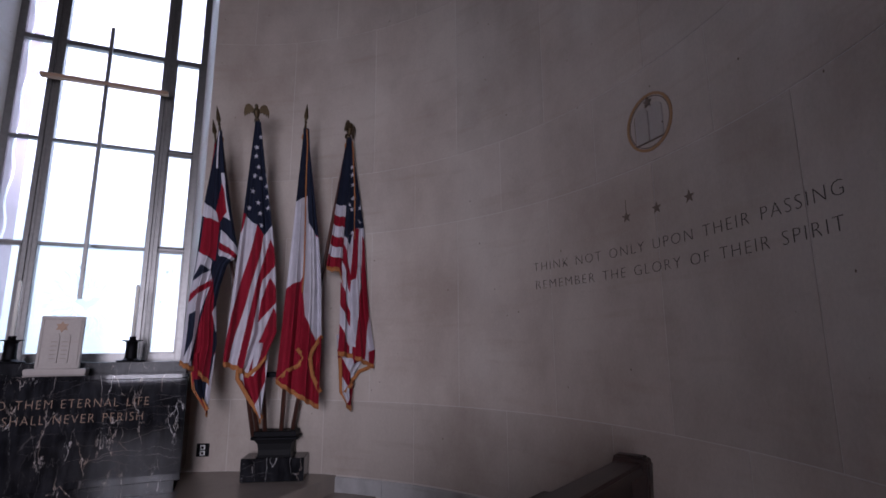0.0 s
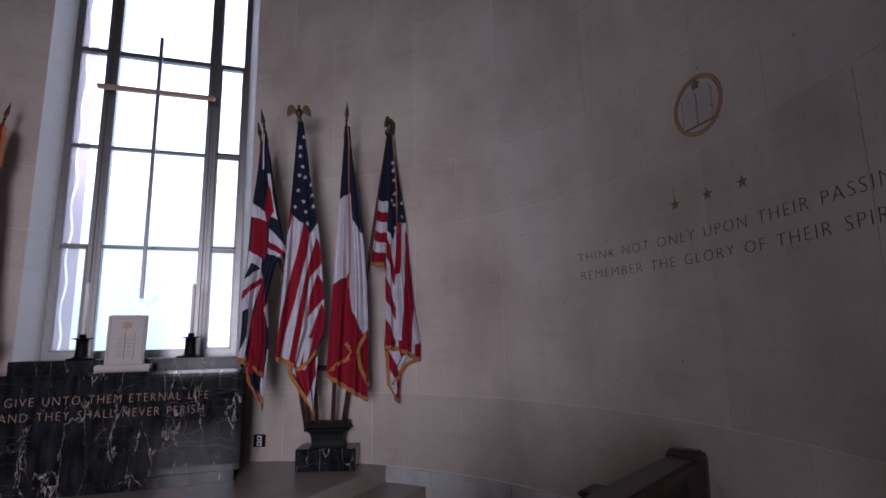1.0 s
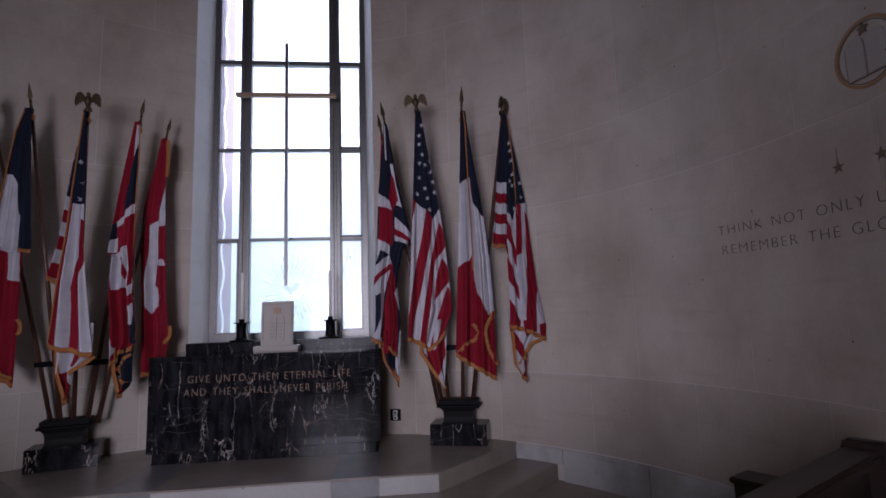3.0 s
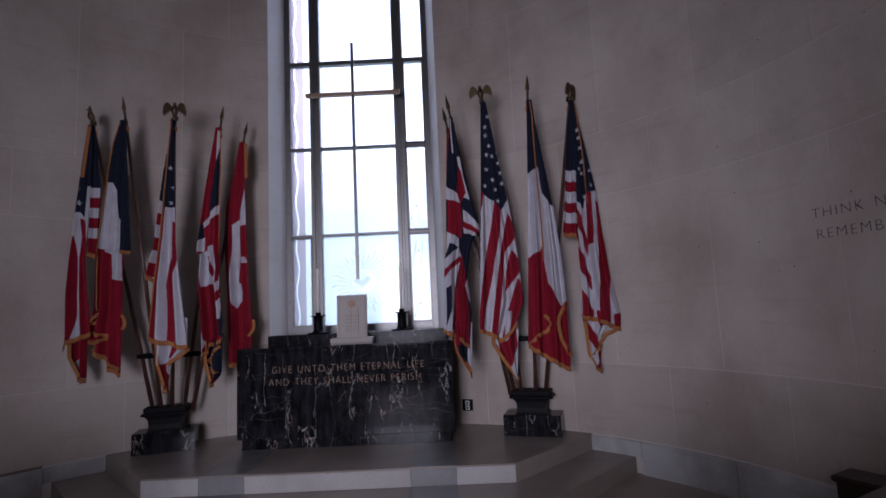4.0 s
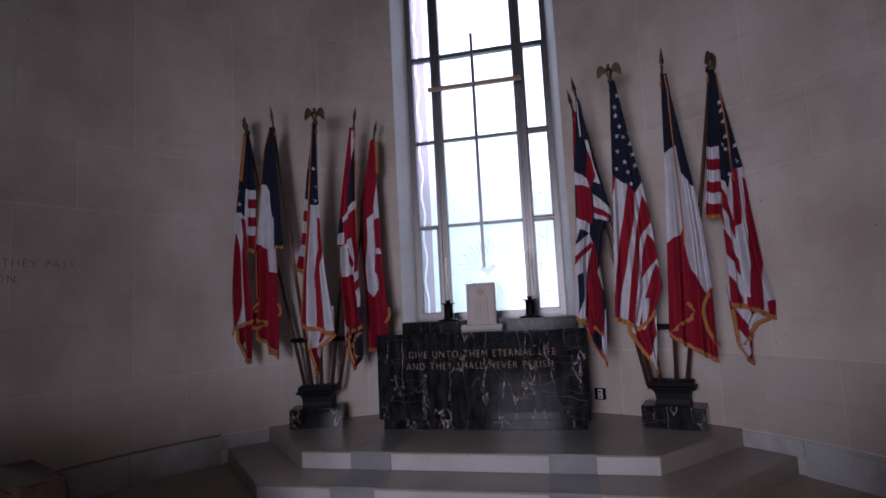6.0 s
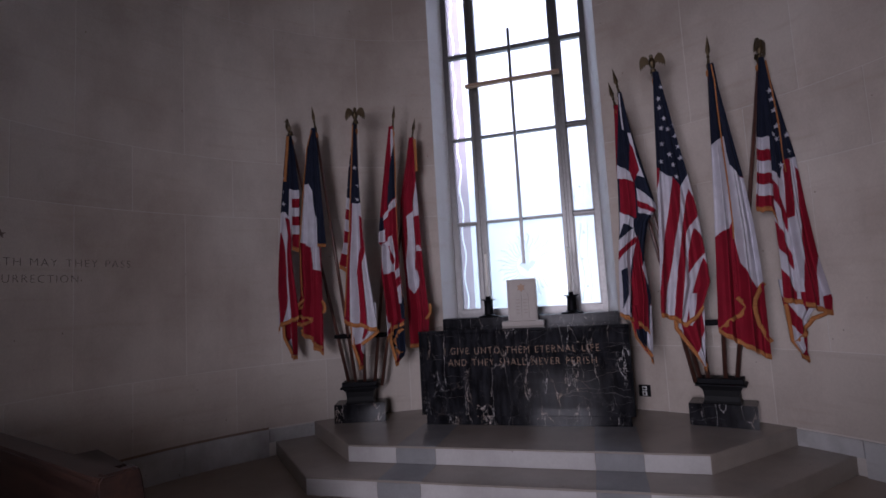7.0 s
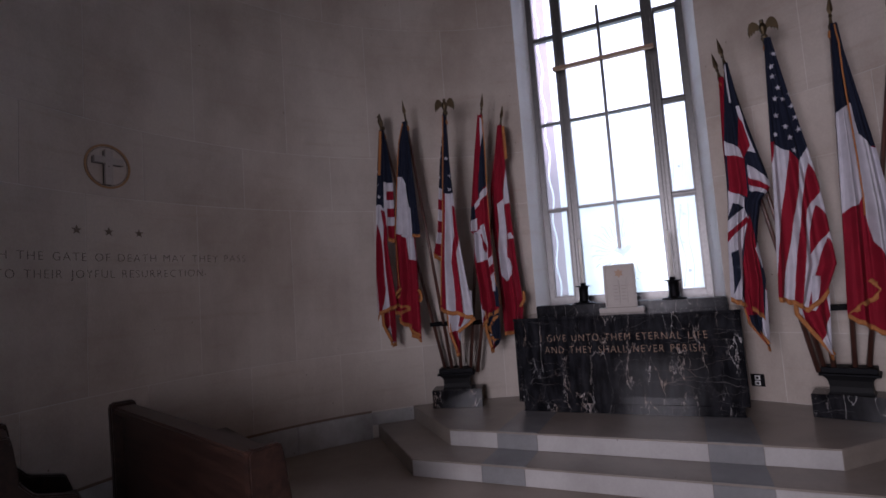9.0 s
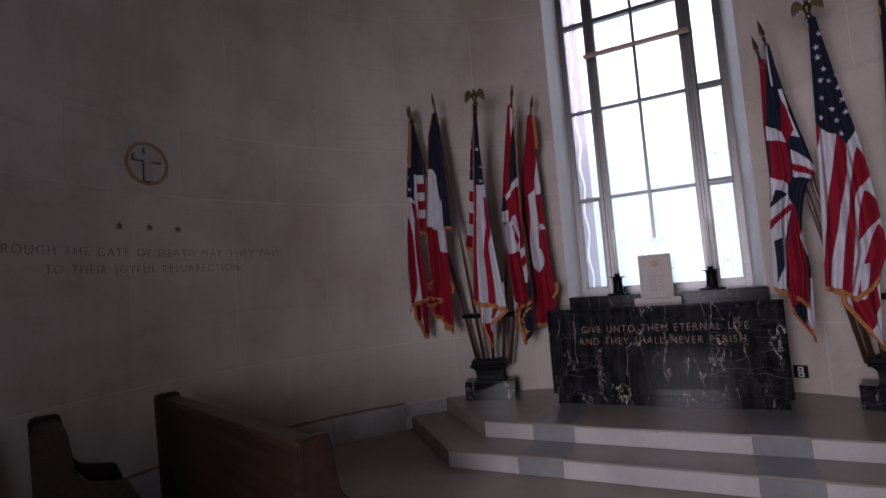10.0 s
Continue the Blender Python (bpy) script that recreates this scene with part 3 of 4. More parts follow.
for text, w, z in (("I GIVE UNTO THEM ETERNAL LIFE", 1.575, 0.727), ("AND THEY SHALL NEVER PERISH", 1.505, 0.607)):
    for word in words(text, w, 0.072):
        bmesh.ops.translate(word, verts=word.verts, vec=(0, -0.0005, z))
        part("gilded_letter", word, GILT, altar)

# ---- things on the altar ----
tablet = thing("altar_tablet", (0.015, 0.38, 0.98), 0, "pale carved stone tablet with a gilt star on the altar", "tablet")
part("foot", box(-0.225, 0.225, -0.07, 0.09, 0.0, 0.05, 0.006, seg=2), CARVED, tablet)
slab = box(-0.16, 0.16, -0.03, 0.03, 0.05, 0.505, 0.005, seg=2)
bmesh.ops.transform(slab, matrix=pose(0, 0, 0, -4), verts=slab.verts)
upright_slab = part("slab", slab, CARVED, tablet)
rim = bmesh.new()
for x0, x1, z0, z1 in ((-0.145, -0.135, 0.075, 0.48), (0.135, 0.145, 0.075, 0.48), (-0.145, 0.145, 0.475, 0.485), (-0.145, 0.145, 0.07, 0.08)):
    box(x0, x1, -0.044, -0.028, z0, z1, 0, rim)
bmesh.ops.transform(rim, matrix=pose(0, 0, 0, -4), verts=rim.verts)
part("raised_border", rim, CARVED, upright_slab)
for s in (-1, 1):
    arch = [(s * x, z) for x, z in [(0.004, 0.1), (0.075, 0.1)] + [(0.0395 + 0.0355 * math.cos(radians(180 * k / 8)), 0.32 + 0.035 * math.sin(radians(180 * k / 8))) for k in range(9)]]
    leaf = relief(arch, 0.02, -0.028)
    bmesh.ops.transform(leaf, matrix=pose(0, 0, 0, -4), verts=leaf.verts)
    part("law_tablet", leaf, CARVED, upright_slab)
# darker bars whose colour stands in for shade inside cut lines
for s in (-1, 1):
    for k in range(5):
        bar = box(s * 0.04 - 0.022, s * 0.04 + 0.022, -0.0495, -0.047, 0.13 + 0.036 * k, 0.138 + 0.036 * k)
        bmesh.ops.transform(bar, matrix=pose(0, 0, 0, -4), verts=bar.verts)
        part("shaded_line", bar, SHADED_CUT, upright_slab)
gilt_star = bmesh.new()
for turn in (90, 270):
    merge(gilt_star, relief([(0.05 * math.cos(radians(turn + 120 * k)), 0.41 + 0.05 * math.sin(radians(turn + 120 * k))) for k in range(3)], 0.008 + turn / 90000, -0.029))
bmesh.ops.transform(gilt_star, matrix=pose(0, 0, 0, -4), verts=gilt_star.verts)
part("gilt_star", gilt_star, GILT, upright_slab, "gilt six-pointed star")


def make_candlestick(x, label):
    ob = thing("candlestick", (x, 0.63, 1.075), 0, label, "candlestick", "altar candlesticks")
    part("base_plate", lathe([(0.118, 0), (0.122, 0.008), (0.118, 0.016), (0.07, 0.02), (0.06, 0.035)], 28), IRON, ob, smooth=True)
    part("body", lathe([(0.058, 0.02), (0.055, 0.03), (0.05, 0.11), (0.052, 0.19), (0.03, 0.195)], 20), IRON, ob, smooth=True)
    part("drip_pan", lathe([(0.04, 0.188), (0.088, 0.198), (0.092, 0.206), (0.03, 0.204)], 24), IRON, ob, smooth=True)
    part("socket", lathe([(0.028, 0.2), (0.03, 0.235), (0.034, 0.24), (0.02, 0.24)], 16), IRON, ob, smooth=True)
    candle = part("candle", lathe([(0.017, 0.235), (0.0165, 0.72), (0.012, 0.735), (0.002, 0.745)], 14), WAX, ob, "slim white candle", True)
    part("wick", rod((0, 0, 0.742), (0.002, 0, 0.757), 0.0018, 0.0012, 6), INK, candle)
    return ob


make_candlestick(-0.41, "dark iron candlestick with a slim white candle")
make_candlestick(0.53, "dark iron candlestick with a slim white candle")

cross = thing("hanging_cross", (0.0, 0.90, 0), 0, "slender gilded metal cross hung before the window", "cross")
part("upright", box(-0.018, 0.018, -0.02, 0.02, 1.685, 4.64, 0.003), BRONZE, cross)
part("crossbar", box(-0.585, 0.585, -0.035, 0.035, 3.958, 3.998, 0.003), GILT, cross)
for x, z in ((0.0, 2.25), (0.0, 3.37)):
    part("stay", rod((x, 0.0, z), (x, 0.27, z), 0.006), BRONZE, cross)

outlet = thing("wall_outlet", wall_point(18.9, ROOM_R - 0.002, 0.205), -18.9, "dark wall plate with two white sockets", "outlet")
part("plate", box(-0.062, 0.062, -0.008, 0.002, -0.062, 0.062, 0.002), IRON, outlet)
for z in (0.026, -0.028):
    sk = box(-0.024, 0.024, -0.014, -0.006, z - 0.022, z + 0.022, 0.003)
    face = part("socket", sk, PLASTIC, outlet)
    part("socket_slot", box(-0.014, 0.012, -0.0155, -0.013, z - 0.012, z + 0.01, 0.0), IRON, face)

# etched drawing on the window glass
FROST = bpy.data.materials.new("frosted_etching")
FROST.use_nodes = True
nt = FROST.node_tree
nt.nodes.clear()
out = nt.nodes.new("ShaderNodeOutputMaterial")
f_clear, f_milk, f_mix = nt.nodes.new("ShaderNodeBsdfTransparent"), nt.nodes.new("ShaderNodeBsdfTranslucent"), nt.nodes.new("ShaderNodeMixShader")
f_milk.inputs[0].default_value = (0.62, 0.64, 0.65, 1)
f_mix.inputs[0].default_value = 0.38
link(nt, f_clear.outputs[0], f_mix.inputs[1])
link(nt, f_milk.outputs[0], f_mix.inputs[2])
link(nt, f_mix.outputs[0], out.inputs["Surface"])


def ribbon(points, width, y):
    bm = bmesh.new()
    pv = []
    for i, p in enumerate(points):
        q0, q1 = points[max(i - 1, 0)], points[min(i + 1, len(points) - 1)]
        t = Vector((q1[0] - q0[0], q1[1] - q0[1])).normalized()
        n = Vector((-t.y, t.x)) * width / 2
        pv.append((bm.verts.new((p[0] + n.x, y, p[1] + n.y)), bm.verts.new((p[0] - n.x, y, p[1] - n.y))))
    for a, b in zip(pv, pv[1:]):
        bm.faces.new((a[0], a[1], b[1], b[0]))
    return bm


EY = GY + 0.009
for k in range(36):
    a = radians(10 * k)
    r0, r1 = 0.15, (0.40 if k % 2 else 0.34)
    part("etched_ray", ribbon([(WX + 0.02 + (r0 + (r1 - r0) * j / 6) * math.cos(a + 0.06 * math.sin(j)), 1.68 + (r0 + (r1 - r0) * j / 6) * math.sin(a + 0.06 * math.sin(j))) for j in range(7)], 0.02, EY), FROST, window)
dove = relief([(WX + x, 1.68 + z) for x, z in [(-0.11, 0.0), (-0.05, 0.05), (-0.02, 0.01), (0.02, 0.01), (0.06, 0.06), (0.12, 0.04), (0.07, -0.03), (0.03, -0.05), (0.0, -0.1), (-0.03, -0.05)]], 0.001, EY)
part("etched_dove", dove, FROST, window)
cx = COLS[2][0] + 0.09
for k in range(2):
    z0, z1 = ROWS[k] + 0.15, ROWS[k + 1] - 0.08
    n = int((z1 - z0) / 0.03)
    part("etched_vine", ribbon([(cx - 0.03 + 0.022 * math.sin(9.5 * (z0 + 0.03 * j)), z0 + 0.03 * j) for j in range(n)], 0.022, EY), FROST, window)
    part("etched_vine", ribbon([(cx + 0.055 + 0.014 * math.sin(9.5 * (z0 + 0.03 * j) + 0.5), z0 + 0.03 * j) for j in range(n)], 0.01, EY), FROST, window)
    for m in range(3):
        part("etched_star", relief([(x + cx + 0.018 * (-1) ** m, z + z0 + 0.18 + 0.33 * m) for x, z in star_outline(0.032)], 0.001, EY), FROST, window)


# ---- flag stands ----
def make_stand(s):
    ob = thing("flag_stand", (s * 1.87, 0.19, 0), -s * 17, "black marble flag base with an iron pole collar", "flag stand", "flag stands beside the altar")
    part("base_block", box(-0.285, 0.285, -0.14, 0.14, 0.0, 0.205, 0.005, seg=2), BLACK, ob)
    waist = bmesh.new()
    for z, w, d in ((0.205, 0.165, 0.10), (0.225, 0.15, 0.09), (0.27, 0.148, 0.088), (0.325, 0.155, 0.095), (0.36, 0.185, 0.11)):
        waist.faces.new([waist.verts.new((x * w, y * d, z)) for x, y in ((-1, -1), (1, -1), (1, 1), (-1, 1))])
    fs = waist.faces[:]
    waist.faces.ensure_lookup_table()
    for f0, f1 in zip(fs, fs[1:]):
        v0, v1 = f0.verts[:], f1.verts[:]
        for i in range(4):
            waist.faces.new((v0[i], v0[(i + 1) % 4], v1[(i + 1) % 4], v1[i]))
    bmesh.ops.delete(waist, geom=fs[1:-1], context="FACES_ONLY")
    bmesh.ops.recalc_face_normals(waist, faces=waist.faces)
    part("waisted_block", waist, BLACK_STONE, ob)
    plate = part("collar_plate", box(-0.215, 0.215, -0.12, 0.12, 0.36, 0.385, 0.005), IRON, ob)
    part("collar_rim", box(-0.195, 0.195, -0.10, 0.10, 0.385, 0.435, 0.004), IRON, plate)
    return ob


for s in (-1, 1):
    make_stand(s)

# ---- flags ----
def inside(px, pz, poly):
    """Which of many points lie in a polygon."""
    hit = np.zeros(px.shape, bool)
    for (x0, z0), (x1, z1) in zip(poly, poly[1:] + poly[:1]):
        if z0 != z1:
            hit ^= ((z0 > pz) != (z1 > pz)) & (px < (x1 - x0) * (pz - z0) / (z1 - z0) + x0)
    return hit


def cloth(left, right, hem, ground, folds=1.8, phase=0.0, ahead=0.0):
    """One hanging layer of a flag: its two sides as (drop, sideways), its hem as (share of the width, drop), and its ground colour."""
    return dict(left=left, right=right, hem=hem, ground=ground, folds=folds, phase=phase, ahead=ahead, fills=[], stars=[], seams=[])


def fill(layer, color, *pts):
    """A sewn field of the flag as the folds show it: 0 red, 1 white, 2 navy."""
    layer["fills"].append((color, list(pts)))


def stars(layer, *pts):
    layer["stars"].extend(pts)


def seam(layer, *pts):
    """A fringed edge that crosses the cloth where it folds over."""
    layer["seams"].append(pts)


def shape(layer, x, d):
    """How far the folds stand forward at a place of the layer."""
    v = layer["v"](x, d)
    g = np.clip(d / 1.6, 0.15, 1.0)
    p, n = layer["phase"], layer["folds"]
    wave = np.sin(2 * np.pi * n * v + p + 0.5 * d) + 0.32 * np.sin(2 * np.pi * n * 2.3 * v + 2 * p - 0.8 * d) + 0.08 * np.sin(2 * np.pi * n * 4.1 * v + 3 * p + 1.3 * d)
    return 0.042 * g * wave + 0.05 * g + layer["ahead"]


def hang(layer, top, cols=110, rows=420):
    """The layer's mesh: points, faces and the colour of each face."""
    def side(key, d):
        return np.interp(d, [p[0] for p in layer[key]], [p[1] for p in layer[key]])
    layer["v"] = lambda x, d: np.clip((x - side("left", d)) / np.maximum(side("right", d) - side("left", d), 0.01), 0, 1)
    v = np.linspace(0, 1, cols + 1)[None, :]
    start = layer["left"][0][0]
    low = np.interp(v, [h[0] for h in layer["hem"]], [h[1] for h in layer["hem"]])
    low = low + 0.005 * np.sin(2 * np.pi * layer["folds"] * 2.3 * v + layer["phase"])
    d = start + np.linspace(0, 1, rows + 1)[:, None] * (low - start)
    x = side("left", d) + (side("right", d) - side("left", d)) * v
    y = top[1] - shape(layer, x, d)
    grid = np.stack([top[0] + x, y, top[2] - d], -1)
    i = np.arange(rows)[:, None] * (cols + 1) + np.arange(cols)[None, :]
    quads = np.stack([i, i + 1, i + cols + 2, i + cols + 1], -1).reshape(-1, 4)
    xc = (x[:-1, :-1] + x[1:, 1:] + x[1:, :-1] + x[:-1, 1:]) / 4
    dc = (d[:-1, :-1] + d[1:, 1:] + d[1:, :-1] + d[:-1, 1:]) / 4
    col = np.full(xc.shape, layer["ground"])
    for color, poly in layer["fills"]:
        col[inside(xc + 0.004 * np.sin(9 * dc), dc, poly)] = color
    for k, (sx, sd) in enumerate(layer["stars"]):
        col[inside((xc - sx) * 1.15, sd - dc, star_outline(0.029, 0.36, 90 + 14 * math.sin(5 * k)))] = 1
    return grid, quads, col.reshape(-1)


def quads_object(name, pts, quads, idx, materials, parent, label=""):
    me = bpy.data.meshes.new(name)
    me.from_pydata(pts.tolist(), [], quads.tolist())
    for m in materials:
        me.materials.append(m)
    me.polygons.foreach_set("material_index", np.asarray(idx, np.int32))
    me.polygons.foreach_set("use_smooth", np.ones(len(quads), bool))
    me.update()
    ob = new(name, me)
    ob.parent = parent
    return tagged(ob, label)


def across(run):
    """The way in the upright plane that crosses a line of points, downwards or to the right."""
    t = np.gradient(run, axis=0)
    n = np.stack([-t[:, 2], np.zeros(len(run)), t[:, 0]], -1)
    n /= np.maximum(np.linalg.norm(n, axis=1, keepdims=True), 1e-6)
    return np.where((n[:, :1] - n[:, 2:]) < 0, -n, n)


def fringe_strip(line, width, down, thick=0.004):
    """A band of twisted gold threads hung along a line of points."""
    n = len(line)
    w = np.array([0.84 + 0.16 * ((k * 7) % 5) / 4 for k in range(n)])[:, None]
    low = line + np.broadcast_to(np.asarray(down), line.shape) * width * w
    off = np.array([0, -thick, 0])
    pts = np.concatenate([line + off, low + off, low - off, line - off])
    k = np.arange(n - 1)
    quads = np.concatenate([np.stack([k + a * n, k + a * n + 1, k + 1 + b * n, k + b * n], -1) for a, b in ((0, 1), (1, 2), (2, 3), (3, 0))])
    return pts, quads


def bird(scale=1.0):
    """A brass eagle with raised wings on a ball."""
    bm = lathe([(0.012, 0), (0.02, 0.012), (0.024, 0.03), (0.012, 0.045), (0.016, 0.05), (0.026, 0.075), (0.028, 0.1), (0.02, 0.125), (0.014, 0.135), (0.017, 0.148), (0.012, 0.162), (0.002, 0.168)], 12)
    for s in (-1, 1):
        wing = relief([(s * x, z) for x, z in [(0.012, 0.10), (0.035, 0.145), (0.06, 0.165), (0.085, 0.155), (0.1, 0.12), (0.104, 0.08), (0.096, 0.045), (0.086, 0.075), (0.078, 0.055), (0.07, 0.085), (0.058, 0.07), (0.05, 0.095), (0.035, 0.085)]], 0.014, 0.007)
        merge(bm, wing)
    merge(bm, rod((0, -0.008, 0.155), (0, -0.034, 0.148), 0.007, 0.001, 6))
    merge(bm, relief([(-0.016, 0.05), (0.016, 0.05), (0.024, 0.015), (0, 0.005), (-0.024, 0.015)], 0.01, 0.028))
    bmesh.ops.transform(bm, matrix=Matrix.Scale(scale, 4), verts=bm.verts)
    return bm


def spear(scale=1.0):
    bm = lathe([(0.013, 0), (0.017, 0.008), (0.012, 0.02), (0.008, 0.06), (0.015, 0.068), (0.009, 0.08), (0.011, 0.092)], 12)
    blade = lathe([(0.006, 0.085), (0.0195, 0.11), (0.018, 0.135), (0.009, 0.19), (0.001, 0.235)], 4)
    bmesh.ops.transform(blade, matrix=Matrix.Diagonal((1, 0.45, 1, 1)), verts=blade.verts)
    merge(bm, blade)
    bmesh.ops.transform(bm, matrix=Matrix.Scale(scale, 4), verts=bm.verts)
    return bm


def make_flag(name, label, foot, tip, finial, layers, turn=0.0):
    """A pole with a finial and its hanging layers of cloth, the front layer first."""
    ob = thing(name, (0, 0, 0), 0, label, "flag", "furled flags in a stand")
    foot, tip = Vector(foot), Vector(tip)
    part("pole", rod(foot, tip, 0.021, 0.016, 12), POLE_WOOD, ob, smooth=True)
    fin = bird(1.12) if finial == "eagle" else spear(1.1)
    along = (tip - foot).to_track_quat("Z", "Y").to_matrix().to_4x4()
    bmesh.ops.transform(fin, matrix=Matrix.Translation(tip) @ along @ pose(0, 0, 0, 0, 0, turn - math.degrees(along.to_euler().z)), verts=fin.verts)
    part("finial", fin, BRASS, ob, "brass eagle finial" if finial == "eagle" else "brass spearhead finial")
    part("ferrule", lathe([(0.018, -0.03), (0.02, 0.0), (0.017, 0.012)], 12, tip), BRASS, ob)
    top = tip + Vector((0, -0.02, 0))
    drape = None
    for layer in layers:
        grid, quads, idx = hang(layer, top)
        sheet = quads_object("cloth", grid.reshape(-1, 3), quads, idx, [RED, WHITE, NAVY], drape or ob)
        drape = drape or sheet
        strips = [(grid[-1] + np.array([0, -0.004, 0.006]), 0.046, (0.02, -0.1, -1.0))]
        for pts in layer["seams"]:
            w = np.linspace(0, 1, 60)
            share = np.linspace(0, 1, len(pts))
            x, d = np.interp(w, share, [p[0] for p in pts]), np.interp(w, share, [p[1] for p in pts])
            run = np.stack([top.x + x, top.y - shape(layer, x, d) - 0.012, top.z - d], -1)
            strips.append((run, 0.011 if abs(pts[-1][1] - pts[0][1]) > 0.9 else 0.036, across(run)))
        if layer["left"][0][0] > 0.8:
            edge = grid[140:, 0] + np.array([0, -0.008, 0])
            strips.append((edge, 0.036, across(edge)))
        for line, w, way in strips:
            fp, fq = fringe_strip(line, w, way)
            quads_object("fringe", fp, fq, np.zeros(len(fq)), [FRINGE], drape, "gold fringe")
    part("tassel_knot", lathe([(0.02, -0.05), (0.028, -0.03), (0.024, 0.0), (0.018, 0.01)], 12, tip + (foot - tip).normalized() * 0.05), FRINGE, ob)
    return ob


US = "draped United States flag with gold fringe on a dark pole"
FR = "draped French tricolour with gold fringe on a dark pole"
UK = "draped British flag with gold fringe on a dark pole"
CA = "draped red and white Canadian flag with gold fringe"

# beside the window's right jamb
c0 = cloth([(-0.001, -0.012), (0.619, -0.045), (1.156, -0.051), (1.967, -0.071)], [(0.002, 0.03), (0.627, 0.072), (1.163, 0.089), (1.975, 0.1)], [(0, 1.971), (1, 2.028)], 0, folds=1.5, phase=1.7, ahead=0)
make_flag("canadian_flag", CA, (1.66, 0.27, 0.37), (1.14, 0.12, 3.18), "spear", [c0], turn=0)
c0 = cloth([(-0.001, -0.011), (0.364, -0.048), (0.711, -0.084), (1.282, -0.11), (1.617, -0.144), (2.14, -0.172)], [(0.001, 0.017), (0.371, 0.065), (0.725, 0.141), (1.073, 0.216), (1.176, 0.232), (1.285, 0.147), (1.49, 0.102), (1.629, 0.082), (1.989, 0.111), (2.313, 0.07)], [(0, 2.129), (0.5, 2.184), (1, 2.297)], 2, folds=2.0, phase=3.4, ahead=0.02)
fill(c0, 1, (-0.012, 0.011), (-0.001, 0.012), (0.008, 0.379), (-0.009, 0.378))
fill(c0, 1, (0.034, 0.416), (0.062, 0.418), (0.09, 0.635), (0.149, 0.869), (0.084, 0.837))
fill(c0, 0, (0.045, 0.516), (0.07, 0.576), (0.114, 0.793), (0.058, 0.893), (0.015, 0.862))
fill(c0, 1, (-0.084, 0.711), (0.03, 0.799), (0.057, 0.904), (-0.086, 0.844))
fill(c0, 0, (-0.069, 0.845), (0.064, 0.893), (0.043, 1.245), (-0.093, 1.181))
fill(c0, 1, (-0.103, 1.169), (0.016, 1.244), (0.011, 1.334), (-0.076, 1.284), (-0.116, 1.395))
fill(c0, 1, (0.077, 0.951), (0.234, 1.131), (0.227, 1.255), (0.063, 1.19))
fill(c0, 0, (0.065, 1.065), (0.231, 1.188), (0.228, 1.233), (0.061, 1.133))
fill(c0, 1, (-0.153, 1.46), (0.011, 1.334), (0.038, 1.431), (-0.045, 1.733), (-0.09, 2.144), (-0.189, 2.139))
fill(c0, 0, (-0.152, 1.561), (-0.054, 1.482), (0.028, 1.414), (0.031, 1.47), (-0.092, 1.575), (-0.157, 1.65))
fill(c0, 2, (-0.128, 1.729), (-0.071, 1.704), (-0.085, 1.952), (-0.142, 2.092))
fill(c0, 0, (0.04, 1.403), (0.064, 1.572), (0.079, 2.069), (0.071, 2.286), (-0.073, 2.237), (-0.051, 1.844), (-0.006, 1.624))
fill(c0, 1, (0.056, 1.711), (0.09, 1.878), (0.113, 1.852), (0.093, 1.629))
fill(c0, 1, (-0.078, 2.117), (-0.062, 2.226), (-0.103, 2.181))
c1 = cloth([(2.061, -0.102), (2.362, -0.059), (2.561, 0.071)], [(2.071, 0.106), (2.566, 0.082)], [(0, 2.555), (1, 2.566)], 0, folds=1.2, phase=5.1, ahead=-0.03)
fill(c1, 2, (-0.043, 2.281), (0.066, 2.286), (0.054, 2.48), (-0.049, 2.378))
fill(c1, 1, (0.079, 2.069), (0.122, 2.071), (0.092, 2.583), (0.043, 2.49))
make_flag("british_flag", UK, (1.7, 0.2, 0.37), (1.175, -0.1, 3.22), "spear", [c0, c1], turn=0)
c0 = cloth([(-0.001, -0.017), (0.933, -0.068), (2.243, -0.148)], [(0.002, 0.034), (0.486, 0.104), (1.005, 0.187), (1.344, 0.23), (1.677, 0.256), (2.004, 0.276), (2.295, 0.165), (2.382, 0.095)], [(0, 2.254), (0.45, 2.307), (0.8, 2.366), (1, 2.206)], 1, folds=2.0, phase=0.5, ahead=0.02)
fill(c0, 2, (-0.042, -0.05), (0.059, -0.043), (0.115, 0.487), (0.191, 1.017), (0.118, 1.125), (0.058, 1.031), (-0.068, 0.922), (-0.101, 0.92))
fill(c0, 0, (-0.084, 0.921), (-0.035, 0.935), (-0.059, 1.058), (-0.099, 1.169))
fill(c0, 0, (0.059, 1.026), (0.119, 1.114), (0.094, 1.336), (0.014, 1.719), (-0.071, 2.042), (-0.101, 2.267), (-0.16, 2.253), (-0.115, 1.877), (-0.008, 1.386))
fill(c0, 0, (0.169, 1.184), (0.199, 1.231), (0.134, 1.56), (0.08, 1.886), (0.017, 2.357), (-0.035, 2.334), (0.026, 1.884), (0.099, 1.503))
fill(c0, 0, (0.177, 1.151), (0.238, 1.3), (0.231, 1.411), (0.111, 1.57))
fill(c0, 0, (0.202, 1.509), (0.26, 1.611), (0.263, 1.732), (0.11, 1.92), (0.133, 1.725))
fill(c0, 0, (0.238, 1.785), (0.295, 1.897), (0.283, 2.059), (0.123, 2.373), (0.058, 2.381), (0.13, 2.105))
